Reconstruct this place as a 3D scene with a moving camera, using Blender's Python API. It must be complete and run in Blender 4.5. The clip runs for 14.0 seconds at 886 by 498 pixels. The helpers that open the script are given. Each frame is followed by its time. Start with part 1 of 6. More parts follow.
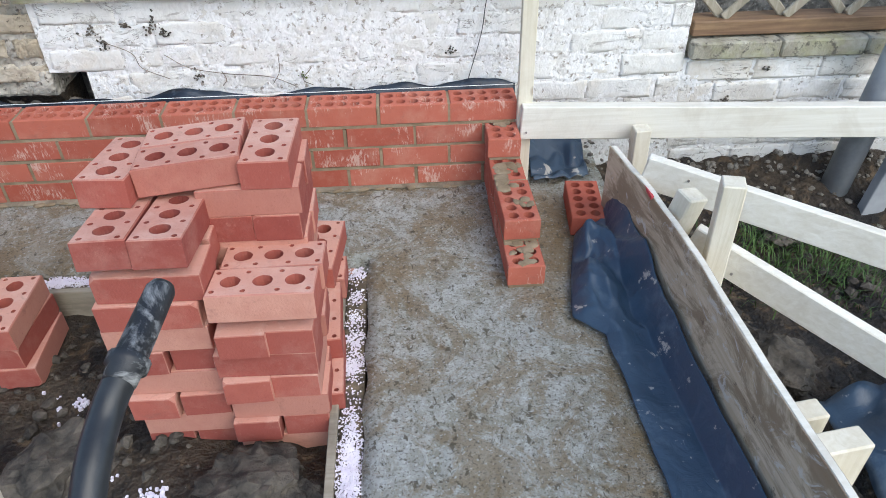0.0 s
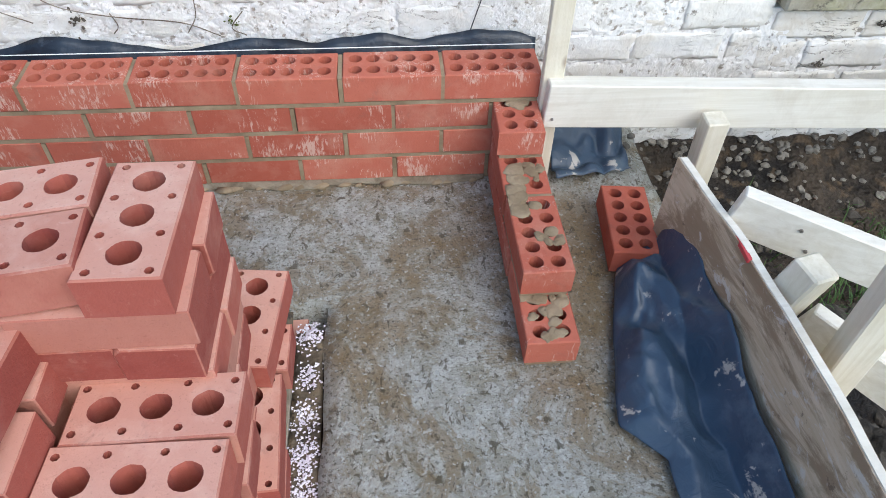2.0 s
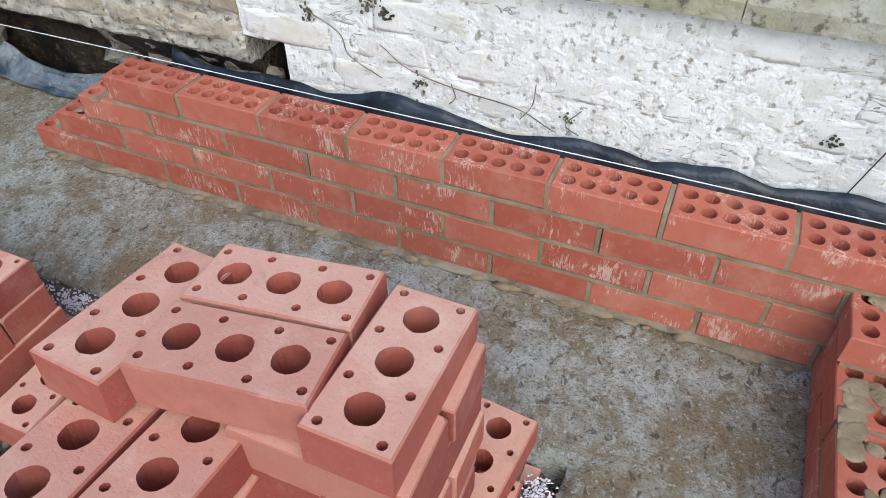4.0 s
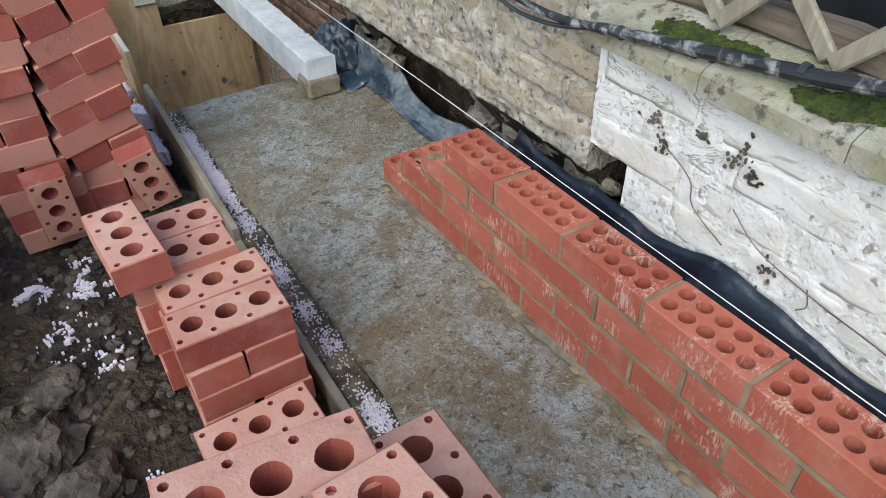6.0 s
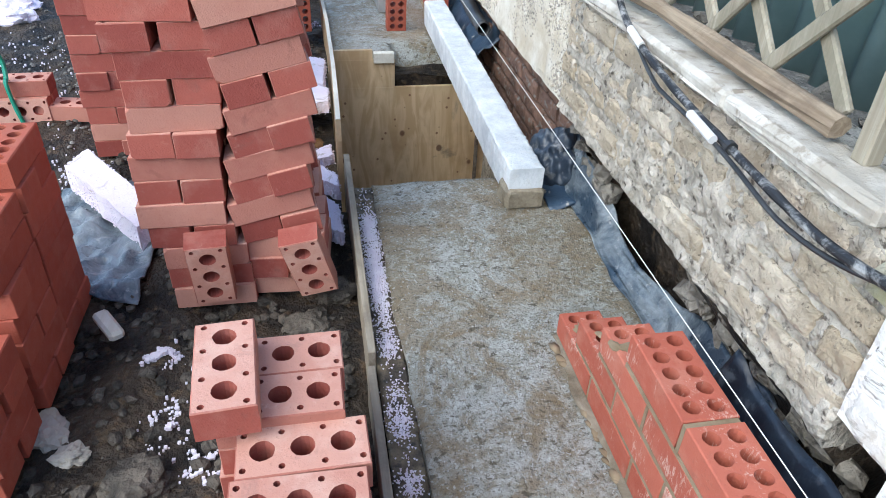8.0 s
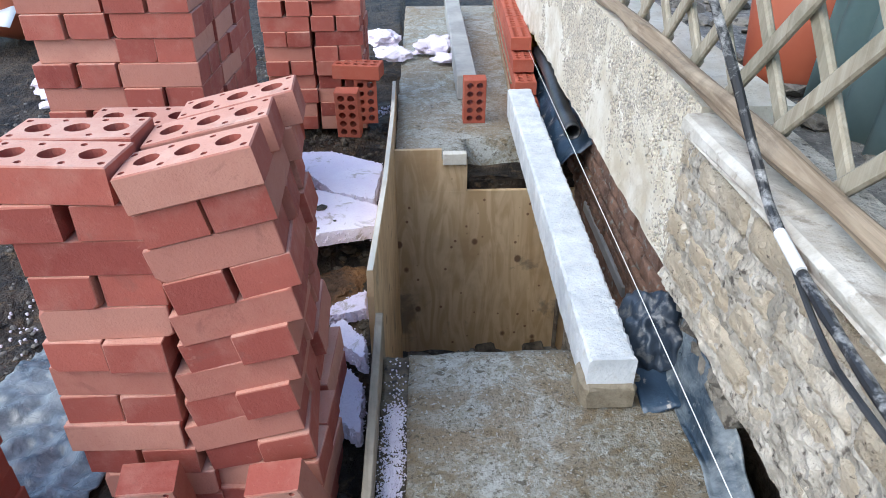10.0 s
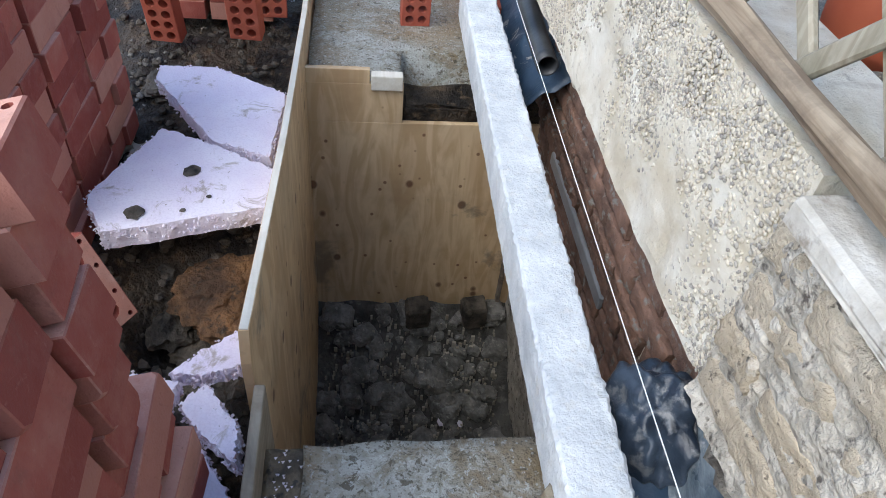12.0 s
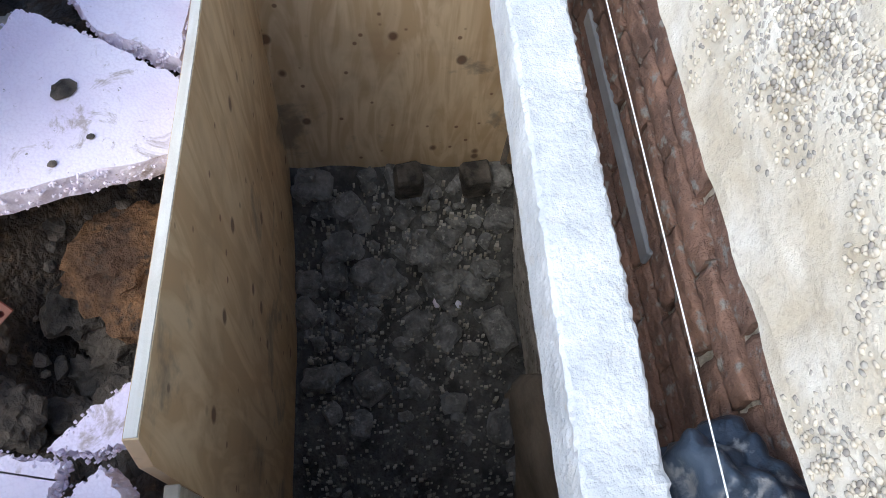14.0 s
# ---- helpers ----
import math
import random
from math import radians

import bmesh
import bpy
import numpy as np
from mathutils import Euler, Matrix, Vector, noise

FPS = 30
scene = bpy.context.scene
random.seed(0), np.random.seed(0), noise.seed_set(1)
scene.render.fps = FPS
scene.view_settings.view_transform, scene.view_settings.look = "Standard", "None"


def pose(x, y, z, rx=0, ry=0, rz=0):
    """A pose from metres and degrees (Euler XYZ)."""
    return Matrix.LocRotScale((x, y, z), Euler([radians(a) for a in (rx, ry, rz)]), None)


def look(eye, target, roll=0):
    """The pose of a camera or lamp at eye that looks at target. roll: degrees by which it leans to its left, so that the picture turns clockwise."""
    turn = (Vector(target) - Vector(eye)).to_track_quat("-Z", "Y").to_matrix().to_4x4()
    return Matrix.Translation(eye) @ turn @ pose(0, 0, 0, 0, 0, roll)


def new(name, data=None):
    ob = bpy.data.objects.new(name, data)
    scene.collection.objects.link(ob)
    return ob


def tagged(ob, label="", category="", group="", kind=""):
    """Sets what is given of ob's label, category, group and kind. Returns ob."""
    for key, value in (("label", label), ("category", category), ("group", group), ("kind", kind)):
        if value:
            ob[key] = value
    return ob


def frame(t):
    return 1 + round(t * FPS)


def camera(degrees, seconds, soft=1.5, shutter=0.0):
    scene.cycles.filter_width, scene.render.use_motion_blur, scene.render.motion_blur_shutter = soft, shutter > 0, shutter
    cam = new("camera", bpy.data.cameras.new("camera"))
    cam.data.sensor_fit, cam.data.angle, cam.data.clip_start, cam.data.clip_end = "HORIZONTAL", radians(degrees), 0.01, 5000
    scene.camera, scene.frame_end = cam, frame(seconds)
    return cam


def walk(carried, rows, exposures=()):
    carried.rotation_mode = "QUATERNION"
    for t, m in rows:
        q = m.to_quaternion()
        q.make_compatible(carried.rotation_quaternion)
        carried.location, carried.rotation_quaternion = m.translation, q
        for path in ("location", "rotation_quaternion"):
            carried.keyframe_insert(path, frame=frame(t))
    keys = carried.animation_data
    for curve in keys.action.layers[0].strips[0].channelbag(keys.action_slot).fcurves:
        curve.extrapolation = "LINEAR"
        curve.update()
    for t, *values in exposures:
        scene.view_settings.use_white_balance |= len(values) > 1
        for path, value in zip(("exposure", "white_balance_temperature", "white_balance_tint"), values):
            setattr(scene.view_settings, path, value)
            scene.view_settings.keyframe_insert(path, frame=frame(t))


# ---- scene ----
cam = camera(65.1, 14.0, soft=0.9)
PATH = [
    (0, (-0.371, -2.022, 1.257), (-0.272, -0.43, 0.05), -0.8),
    (0.5, (-0.29, -1.771, 1.207), (-0.359, -0.224, -0.058), -1.9),
    (1, (-0.295, -1.601, 1.173), (-0.305, -0.109, -0.159), 0.6),
    (1.5, (-0.346, -1.405, 1.162), (-0.214, 0.016, -0.239), 3.2),
    (2, (-0.351, -1.302, 1.151), (-0.201, 0.051, -0.314), 2.1),
    (2.5, (-0.311, -1.167, 1.149), (-0.399, 0.211, -0.298), -1.8),
    (2.7, (-0.291, -1.123, 1.146), (-0.509, 0.25, -0.291), -3.3),
    (4.8, (-0.556, -0.997, 1.124), (-1.305, 0.323, -0.178), 1.0),
    (5, (-0.576, -0.944, 1.124), (-1.398, 0.351, -0.16), 0.7),
    (5.5, (-0.582, -0.855, 1.115), (-1.732, 0.204, -0.131), -1.0),
    (6, (-0.541, -0.754, 1.138), (-1.877, 0.047, -0.116), -1.6),
    (6.5, (-0.563, -0.674, 1.13), (-1.944, 0.097, -0.092), -0.5),
    (7, (-0.66, -0.618, 1.112), (-2.119, 0.024, -0.097), 2.3),
    (7.5, (-0.787, -0.577, 1.145), (-2.35, -0.126, -0.02), 3.0),
    (8, (-0.889, -0.549, 1.158), (-2.506, -0.222, 0.027), 2.4),
    (8.5, (-1.073, -0.453, 1.159), (-2.73, -0.27, 0.054), 0.9),
    (9, (-1.231, -0.353, 1.178), (-2.949, -0.305, 0.155), -0.8),
    (9.2, (-1.274, -0.345, 1.175), (-2.996, -0.303, 0.159), -0.7),
    (11.3, (-2.027, -0.281, 1.188), (-3.631, -0.168, 0.0), 1.2),
    (11.5, (-2.083, -0.27, 1.174), (-3.649, -0.139, -0.062), 1.6),
    (12, (-2.285, -0.283, 1.134), (-3.721, -0.052, -0.238), 6.6),
    (12.5, (-2.501, -0.343, 1.106), (-3.767, -0.029, -0.41), 12.8),
    (13, (-2.622, -0.334, 1.075), (-3.699, -0.014, -0.579), 12.0),
    (13.5, (-2.769, -0.276, 1.041), (-3.746, -0.042, -0.689), 10.1),
    (14, (-2.881, -0.216, 1.006), (-3.775, 0.01, -0.769), 10.4),
]
walk(cam, [(t, look(eye, target, roll)) for t, eye, target, roll in PATH], [(0.0, 0.3, 6300, 6), (2.0, 0.33, 6300, 6), (2.5, 0.43, 6300, 6), (5.0, 0.2, 6470, 3), (6.5, 0.18, 6460, 2.5), (7.5, 0.55, 6310, 3.5), (8.5, 0.72, 5970, 5), (9.5, 0.68, 6120, 6), (12.0, 0.55, 6170, 7), (14.0, 0.75, 6150, 7.5)])

# ---- light ----
SUN_EL, SUN_AZ = 46.0, 146.0
world = bpy.data.worlds.new("sky")
world.use_nodes = True
scene.world = world
wn, wl = world.node_tree.nodes, world.node_tree.links
sky = wn.new("ShaderNodeTexSky")
sky.sky_type, sky.sun_disc = "NISHITA", False
sky.sun_elevation, sky.sun_rotation = radians(SUN_EL), radians(SUN_AZ)
sky.air_density, sky.dust_density, sky.ozone_density = 1.0, 1.5, 2.0
wl.new(sky.outputs[0], wn["Background"].inputs["Color"])
wn["Background"].inputs["Strength"].default_value = 0.225
sun = new("sun", bpy.data.lights.new("sun", "SUN"))
sun.data.energy, sun.data.angle, sun.data.color = 1.5, radians(60), (1.0, 0.96, 0.87)
az, el = radians(SUN_AZ), radians(SUN_EL)
sun.matrix_world = look((0, 0, 9), Vector((0, 0, 9)) - Vector((math.sin(az) * math.cos(el), math.cos(az) * math.cos(el), math.sin(el))))


# ---- materials ----
class Nodes:
    """A small builder of node materials in world-size coordinates."""

    def __init__(self, name):
        self.mat = bpy.data.materials.new(name)
        self.mat.use_nodes = True
        self.t = self.mat.node_tree
        self.bsdf = self.t.nodes["Principled BSDF"]
        geo = self.add("ShaderNodeNewGeometry")
        self.pos = geo.outputs["Position"]
        self.island = geo.outputs["Random Per Island"]
        info = self.add("ShaderNodeObjectInfo")
        self.rand = info.outputs["Random"]

    def add(self, kind):
        return self.t.nodes.new(kind)

    def put(self, socket, value):
        if hasattr(value, "is_linked"):
            self.t.links.new(value, socket)
        else:
            socket.default_value = value

    def shift(self, amount=37.0):
        """Position moved on by the object's own random number."""
        m = self.add("ShaderNodeVectorMath")
        m.operation = "MULTIPLY_ADD"
        self.put(m.inputs[0], self.rand)
        m.inputs[1].default_value = (amount, amount * 0.7, amount * 1.3)
        self.put(m.inputs[2], self.pos)
        return m.outputs[0]

    def stretch(self, scale, vec=None):
        m = self.add("ShaderNodeMapping")
        self.put(m.inputs["Vector"], vec or self.pos)
        m.inputs["Scale"].default_value = scale
        return m.outputs[0]

    def noise(self, scale, detail=5.0, rough=0.6, vec=None, warp=0.0):
        n = self.add("ShaderNodeTexNoise")
        self.put(n.inputs["Vector"], vec or self.pos)
        n.inputs["Scale"].default_value = scale
        n.inputs["Detail"].default_value = detail
        n.inputs["Roughness"].default_value = rough
        n.inputs["Distortion"].default_value = warp
        return n.outputs["Fac"]

    def cells(self, scale, vec=None, feature="F1", out="Distance"):
        n = self.add("ShaderNodeTexVoronoi")
        n.feature = feature
        self.put(n.inputs["Vector"], vec or self.pos)
        n.inputs["Scale"].default_value = scale
        return n.outputs[out]

    def ramp(self, fac, lo, hi, a=0.0, b=1.0):
        m = self.add("ShaderNodeMapRange")
        self.put(m.inputs["Value"], fac)
        for k, v in (("From Min", lo), ("From Max", hi), ("To Min", a), ("To Max", b)):
            m.inputs[k].default_value = v
        return m.outputs[0]

    def math(self, op, a, b):
        m = self.add("ShaderNodeMath")
        m.operation = op
        self.put(m.inputs[0], a)
        self.put(m.inputs[1], b)
        return m.outputs[0]

    def mix(self, fac, a, b):
        m = self.add("ShaderNodeMix")
        m.data_type = "RGBA"
        self.put(m.inputs["Factor"], fac)
        for k, v in ((6, a), (7, b)):
            self.put(m.inputs[k], (*v, 1.0) if isinstance(v, tuple) else v)
        return m.outputs[2]

    def done(self, color, rough=0.8, height=None, bump=0.3, dist=0.004, metal=0.0, spec=None):
        self.put(self.bsdf.inputs["Base Color"], (*color, 1.0) if isinstance(color, tuple) else color)
        self.put(self.bsdf.inputs["Roughness"], rough)
        self.bsdf.inputs["Metallic"].default_value = metal
        if spec is not None:
            self.bsdf.inputs["Specular IOR Level"].default_value = spec
        if height is not None:
            b = self.add("ShaderNodeBump")
            b.inputs["Strength"].default_value = bump
            b.inputs["Distance"].default_value = dist
            self.put(b.inputs["Height"], height)
            self.put(self.bsdf.inputs["Normal"], b.outputs[0])
        return self.mat


def brick_mat(name, a, b, dust, dust_amount, streaks=0.0):
    n = Nodes(name)
    v = n.shift()
    c = n.mix(n.rand, a, b)
    c = n.mix(n.ramp(n.noise(28, 4, 0.6, v), 0.35, 0.8, 0, 0.6), c, n.mix(0.5, a, b))
    c = n.mix(n.ramp(n.noise(9, 5, 0.65, v), 0.5, 0.8, 0, dust_amount), c, dust)
    c = n.mix(n.ramp(n.noise(55, 5, 0.75, v, 0.8), 0.6, 0.72, 0, 0.35), c, dust)
    c = n.mix(n.ramp(n.noise(14, 5, 0.7, v, 0.6), 0.6, 0.72, 0, 0.4), c, n.mix(0.75, dust, (0.12, 0.05, 0.04)))
    c = n.mix(n.ramp(n.noise(220, 2, 0.5, v), 0.62, 0.8, 0, 0.35), c, (0.2, 0.06, 0.045))
    if streaks:
        s = n.noise(1.0, 4, 0.7, n.stretch((150, 150, 34), v), 0.9)
        w = n.noise(11, 3, 0.6, v)
        f = n.ramp(n.math("MULTIPLY", s, w), 0.305, 0.38, 0, streaks)
        c = n.mix(f, c, (0.7, 0.56, 0.47))
    h = n.math("ADD", n.noise(190, 4, 0.6, v), n.math("MULTIPLY", n.noise(30, 3, 0.6, v), 0.8))
    return n.done(c, n.ramp(n.noise(40, 3, 0.5, v), 0.3, 0.7, 0.72, 0.92), h, 0.5, 0.0028, 0.0, 0.3)


RED = brick_mat("red_brick", (0.245, 0.054, 0.042), (0.43, 0.122, 0.088), (0.52, 0.26, 0.2), 0.5)
PALE = brick_mat("pale_brick", (0.36, 0.12, 0.088), (0.57, 0.29, 0.215), (0.4, 0.15, 0.11), 0.55)
# fired pink of the bed faces, lightened further to paint in sunlit tops
PINK_LIT = brick_mat("pink_brick_top_lit", (0.54, 0.25, 0.185), (0.66, 0.36, 0.275), (0.76, 0.53, 0.43), 0.65)
WORN = brick_mat("worn_brick_edge", (0.33, 0.1, 0.07), (0.5, 0.215, 0.16), (0.66, 0.45, 0.37), 0.7)
ORANGE = brick_mat("orange_brick", (0.36, 0.088, 0.055), (0.48, 0.142, 0.092), (0.56, 0.3, 0.22), 0.55, 0.55)
ORANGE_CLEAN = brick_mat("orange_brick_clean", (0.36, 0.082, 0.05), (0.46, 0.122, 0.074), (0.5, 0.22, 0.15), 0.4)


def mortar_mat():
    n = Nodes("fresh_mortar")
    c = n.mix(n.ramp(n.noise(14, 5), 0.35, 0.7), (0.2, 0.145, 0.085), (0.35, 0.275, 0.18))
    return n.done(c, 0.85, n.noise(240, 4), 0.5, 0.003)


MORTAR = mortar_mat()


def wet_mortar_mat():
    n = Nodes("wet_mortar_smear")
    c = n.mix(n.ramp(n.noise(11, 6, 0.7, None, 0.5), 0.38, 0.62), (0.13, 0.1, 0.06), (0.3, 0.255, 0.185))
    return n.done(c, 0.55, n.noise(130, 5, 0.7), 0.7, 0.005)


WET_MORTAR = wet_mortar_mat()


def concrete_mat():
    n = Nodes("wet_concrete_slab")
    big = n.noise(1.9, 6, 0.62, None, 0.6)
    mid = n.noise(7.5, 7, 0.72, None, 0.5)
    fine = n.noise(60, 6, 0.75)
    crumb = n.noise(38, 6, 0.68, n.stretch((1.0, 0.75, 1)), 0.7)
    c = n.mix(n.ramp(mid, 0.38, 0.6), (0.34, 0.32, 0.25), (0.48, 0.49, 0.45))
    c = n.mix(n.ramp(crumb, 0.49, 0.55, 0, 0.55), c, (0.64, 0.665, 0.635))
    c = n.mix(n.ramp(n.noise(4.6, 8, 0.74, n.stretch((1, 1.6, 1)), 1.2), 0.54, 0.61, 0, 0.5), c, (0.55, 0.57, 0.54))
    wet = n.ramp(n.math("ADD", n.math("MULTIPLY", big, 0.5), n.math("MULTIPLY", n.noise(7, 8, 0.75, None, 1.4), 0.5)), 0.49, 0.55)
    c = n.mix(n.math("MULTIPLY", wet, n.ramp(crumb, 0.38, 0.58, 0.9, 0.4)), c, (0.23, 0.17, 0.085))
    c = n.mix(n.ramp(n.noise(3.4, 8, 0.76, None, 1.6), 0.49, 0.56, 0, 0.65), c, (0.27, 0.195, 0.1))
    c = n.mix(n.ramp(n.noise(1.6, 4, 0.6, None, 0.3), 0.48, 0.6, 0, 0.5), c, (0.32, 0.22, 0.11))
    c = n.mix(n.ramp(n.noise(46, 4, 0.62, n.stretch((1.0, 0.7, 1)), 0.5), 0.6, 0.64, 0, 0.8), c, (0.1, 0.082, 0.05))
    c = n.mix(n.ramp(n.noise(130, 3, 0.6), 0.56, 0.63, 0, 0.65), c, (0.11, 0.095, 0.065))
    c = n.mix(n.ramp(n.noise(75, 4, 0.66, None, 0.4), 0.6, 0.65, 0, 0.7), c, (0.66, 0.69, 0.67))
    c = n.mix(n.ramp(n.cells(52), 0.1, 0.18, 0.5, 0.0), c, (0.66, 0.7, 0.69))
    h = n.math("ADD", n.math("ADD", n.noise(110, 5, 0.75), n.math("MULTIPLY", mid, 1.6)), n.math("MULTIPLY", crumb, 1.2))
    return n.done(c, n.ramp(wet, 0, 1, 0.68, 0.28), h, 1.0, 0.012)


CONCRETE = concrete_mat()


def simple_mat(name, a, b, scale, rough=0.8, bump=0.4, fine=160, c3=None, dist=0.004, spec=None, metal=0.0, lo=0.38, hi=0.64):
    n = Nodes(name)
    c = n.mix(n.ramp(n.noise(scale, 6, 0.62), lo, hi), a, b)
    if c3:
        c = n.mix(n.ramp(n.noise(scale * 3.1, 5, 0.6), 0.56, 0.66), c, c3)
    h = n.math("ADD", n.noise(fine, 4, 0.6), n.noise(scale * 2, 4, 0.6))
    return n.done(c, rough, h, bump, dist, metal, spec)


MUD = simple_mat("dark_mud", (0.012, 0.009, 0.007), (0.065, 0.047, 0.031), 6.5, 0.6, 1.0, 45, (0.11, 0.074, 0.042), 0.03, 0.35, 0.0, 0.42, 0.6)
CLOD = simple_mat("grey_clay_clod", (0.025, 0.021, 0.016), (0.13, 0.108, 0.083), 14, 0.85, 0.8, 60, None, 0.01)
RUST = simple_mat("orange_clay", (0.07, 0.038, 0.02), (0.23, 0.12, 0.05), 10, 0.9, 1.0, 45, (0.05, 0.034, 0.022), 0.016)
SOIL_FLOOR = simple_mat("damp_trench_soil", (0.045, 0.042, 0.037), (0.15, 0.14, 0.12), 11, 0.7, 1.0, 80, (0.22, 0.2, 0.17), 0.014)
BAG = simple_mat("black_bag_plastic", (0.014, 0.022, 0.036), (0.05, 0.068, 0.095), 9, 0.33, 0.6, 30, (0.16, 0.165, 0.17), 0.006)
GAP = simple_mat("black_damp_sheet", (0.006, 0.009, 0.016), (0.02, 0.032, 0.05), 9, 0.36, 0.5, 30, (0.05, 0.06, 0.075), 0.006)
SOIL_DARK = simple_mat("trench_soil", (0.13, 0.124, 0.112), (0.31, 0.295, 0.265), 16, 0.75, 1.0, 70, (0.36, 0.34, 0.3), 0.014)
GRAVEL_GREY = simple_mat("dirty_gravel", (0.1, 0.09, 0.075), (0.26, 0.245, 0.22), 9, 0.9, 0.5, 90)
BANK = simple_mat("brown_clay_bank", (0.16, 0.125, 0.09), (0.3, 0.24, 0.175), 5, 0.9, 0.6, 60, None, 0.01)
JOINT_MUD = simple_mat("brown_joint_mud", (0.05, 0.036, 0.022), (0.2, 0.15, 0.09), 16, 0.55, 0.8, 60, (0.03, 0.024, 0.018), 0.01)
LINTEL = simple_mat("precast_concrete", (0.55, 0.58, 0.6), (0.76, 0.785, 0.795), 11, 0.88, 0.8, 110, (0.64, 0.65, 0.64), 0.005)
LINTEL_GREY = simple_mat("grey_block", (0.3, 0.3, 0.29), (0.42, 0.42, 0.4), 6, 0.9, 0.4, 120)
def foam_mat():
    n = Nodes("lilac_foam")
    d = n.cells(190)
    c = n.mix(n.ramp(n.noise(5, 5, 0.6), 0.35, 0.65), (0.78, 0.69, 0.81), (0.88, 0.82, 0.89))
    c = n.mix(n.ramp(d, 0.5, 0.8, 0, 0.25), c, (0.62, 0.53, 0.64))
    c = n.mix(n.ramp(n.noise(12, 6, 0.75, None, 0.8), 0.57, 0.66, 0, 0.75), c, (0.36, 0.28, 0.22))
    c = n.mix(n.ramp(n.noise(70, 4, 0.7), 0.66, 0.72, 0, 0.8), c, (0.2, 0.15, 0.11))
    return n.done(c, 0.85, n.ramp(d, 0.0, 0.7, 1.0, 0.0), 0.25, 0.003)


LILAC = foam_mat()
GRIT = simple_mat("spilled_foam_beads", (0.72, 0.66, 0.74), (0.84, 0.8, 0.85), 30, 0.8, 0.2)
LEAD = simple_mat("galvanised_grey", (0.2, 0.21, 0.22), (0.36, 0.37, 0.38), 4, 0.5, 0.2, 120)
YELLOW = simple_mat("yellow_tool", (0.75, 0.5, 0.03), (0.8, 0.56, 0.05), 5, 0.45, 0.05)
TERRA = simple_mat("terracotta_plastic", (0.42, 0.09, 0.04), (0.5, 0.13, 0.06), 3, 0.55, 0.1)
GREENSHEET = simple_mat("green_grey_sheet", (0.16, 0.25, 0.25), (0.26, 0.36, 0.36), 2.5, 0.5, 0.1)
TIE = simple_mat("green_strap", (0.02, 0.27, 0.17), (0.03, 0.36, 0.24), 8, 0.5, 0.1)
CABLE_W = simple_mat("white_tape", (0.7, 0.7, 0.68), (0.8, 0.8, 0.79), 14, 0.6, 0.1)
CORD = simple_mat("white_cord", (0.78, 0.78, 0.76), (0.82, 0.82, 0.8), 30, 0.8, 0.1)
STEEL = simple_mat("worn_steel", (0.22, 0.2, 0.18), (0.36, 0.33, 0.3), 9, 0.45, 0.2, 120, (0.2, 0.1, 0.05), 0.003, None, 0.7)
GRASS = simple_mat("grass", (0.04, 0.09, 0.02), (0.1, 0.17, 0.04), 9, 0.7, 0.2)
STONE = simple_mat("pale_stone", (0.36, 0.32, 0.25), (0.52, 0.47, 0.39), 9, 0.85, 0.6, 60)


def wood_mat(name, a, b, grain_axis, dirt=0.0, dirt_color=(0.12, 0.09, 0.06), knots=True, rough=0.75):
    n = Nodes(name)
    scale = {"x": (3, 60, 60), "y": (60, 3, 60), "z": (60, 60, 3)}[grain_axis]
    v = n.stretch(scale, n.shift(11))
    g = n.noise(1.0, 5, 0.6, v, 0.8)
    c = n.mix(n.ramp(g, 0.35, 0.68), a, b)
    c = n.mix(n.ramp(n.noise(4, 4, 0.6), 0.4, 0.7, 0, 0.35), c, a)
    if knots:
        k = n.cells(6.5, n.stretch({"x": (0.5, 1, 1), "y": (1, 0.5, 1), "z": (1, 1, 0.5)}[grain_axis], n.pos))
        c = n.mix(n.ramp(k, 0.05, 0.09, 0.75, 0.0), c, (0.16, 0.07, 0.03))
    if dirt:
        c = n.mix(n.ramp(n.noise(6, 6, 0.7, None, 0.6), 0.47, 0.62, 0, dirt), c, dirt_color)
    return n.done(c, rough, n.math("ADD", g, n.noise(150, 3)), 0.3, 0.002)


PINE_X = wood_mat("sawn_pine_along_x", (0.68, 0.64, 0.54), (0.8, 0.77, 0.69), "x", 0.25, (0.45, 0.38, 0.28))
PINE_Z = wood_mat("sawn_pine_upright", (0.66, 0.6, 0.46), (0.77, 0.72, 0.6), "z", 0.2, (0.45, 0.36, 0.22))
def shutter_mat():
    n = Nodes("mud_splashed_plywood")
    g = n.noise(1.0, 5, 0.6, n.stretch((60, 3, 60)), 0.8)
    c = n.mix(n.ramp(g, 0.35, 0.68), (0.52, 0.41, 0.27), (0.68, 0.57, 0.42))
    c = n.mix(n.ramp(n.noise(6, 7, 0.72, n.stretch((1, 0.6, 1.4)), 0.9), 0.47, 0.56, 0, 0.8), c, (0.27, 0.185, 0.11))
    c = n.mix(n.ramp(n.noise(1.0, 6, 0.7, n.stretch((20, 9, 14)), 1.5), 0.56, 0.62, 0, 0.75), c, (0.66, 0.64, 0.59))
    c = n.mix(n.ramp(n.noise(26, 5, 0.7), 0.62, 0.68, 0, 0.7), c, (0.14, 0.1, 0.07))
    return n.done(c, 0.75, n.math("ADD", g, n.noise(120, 3)), 0.35, 0.003)


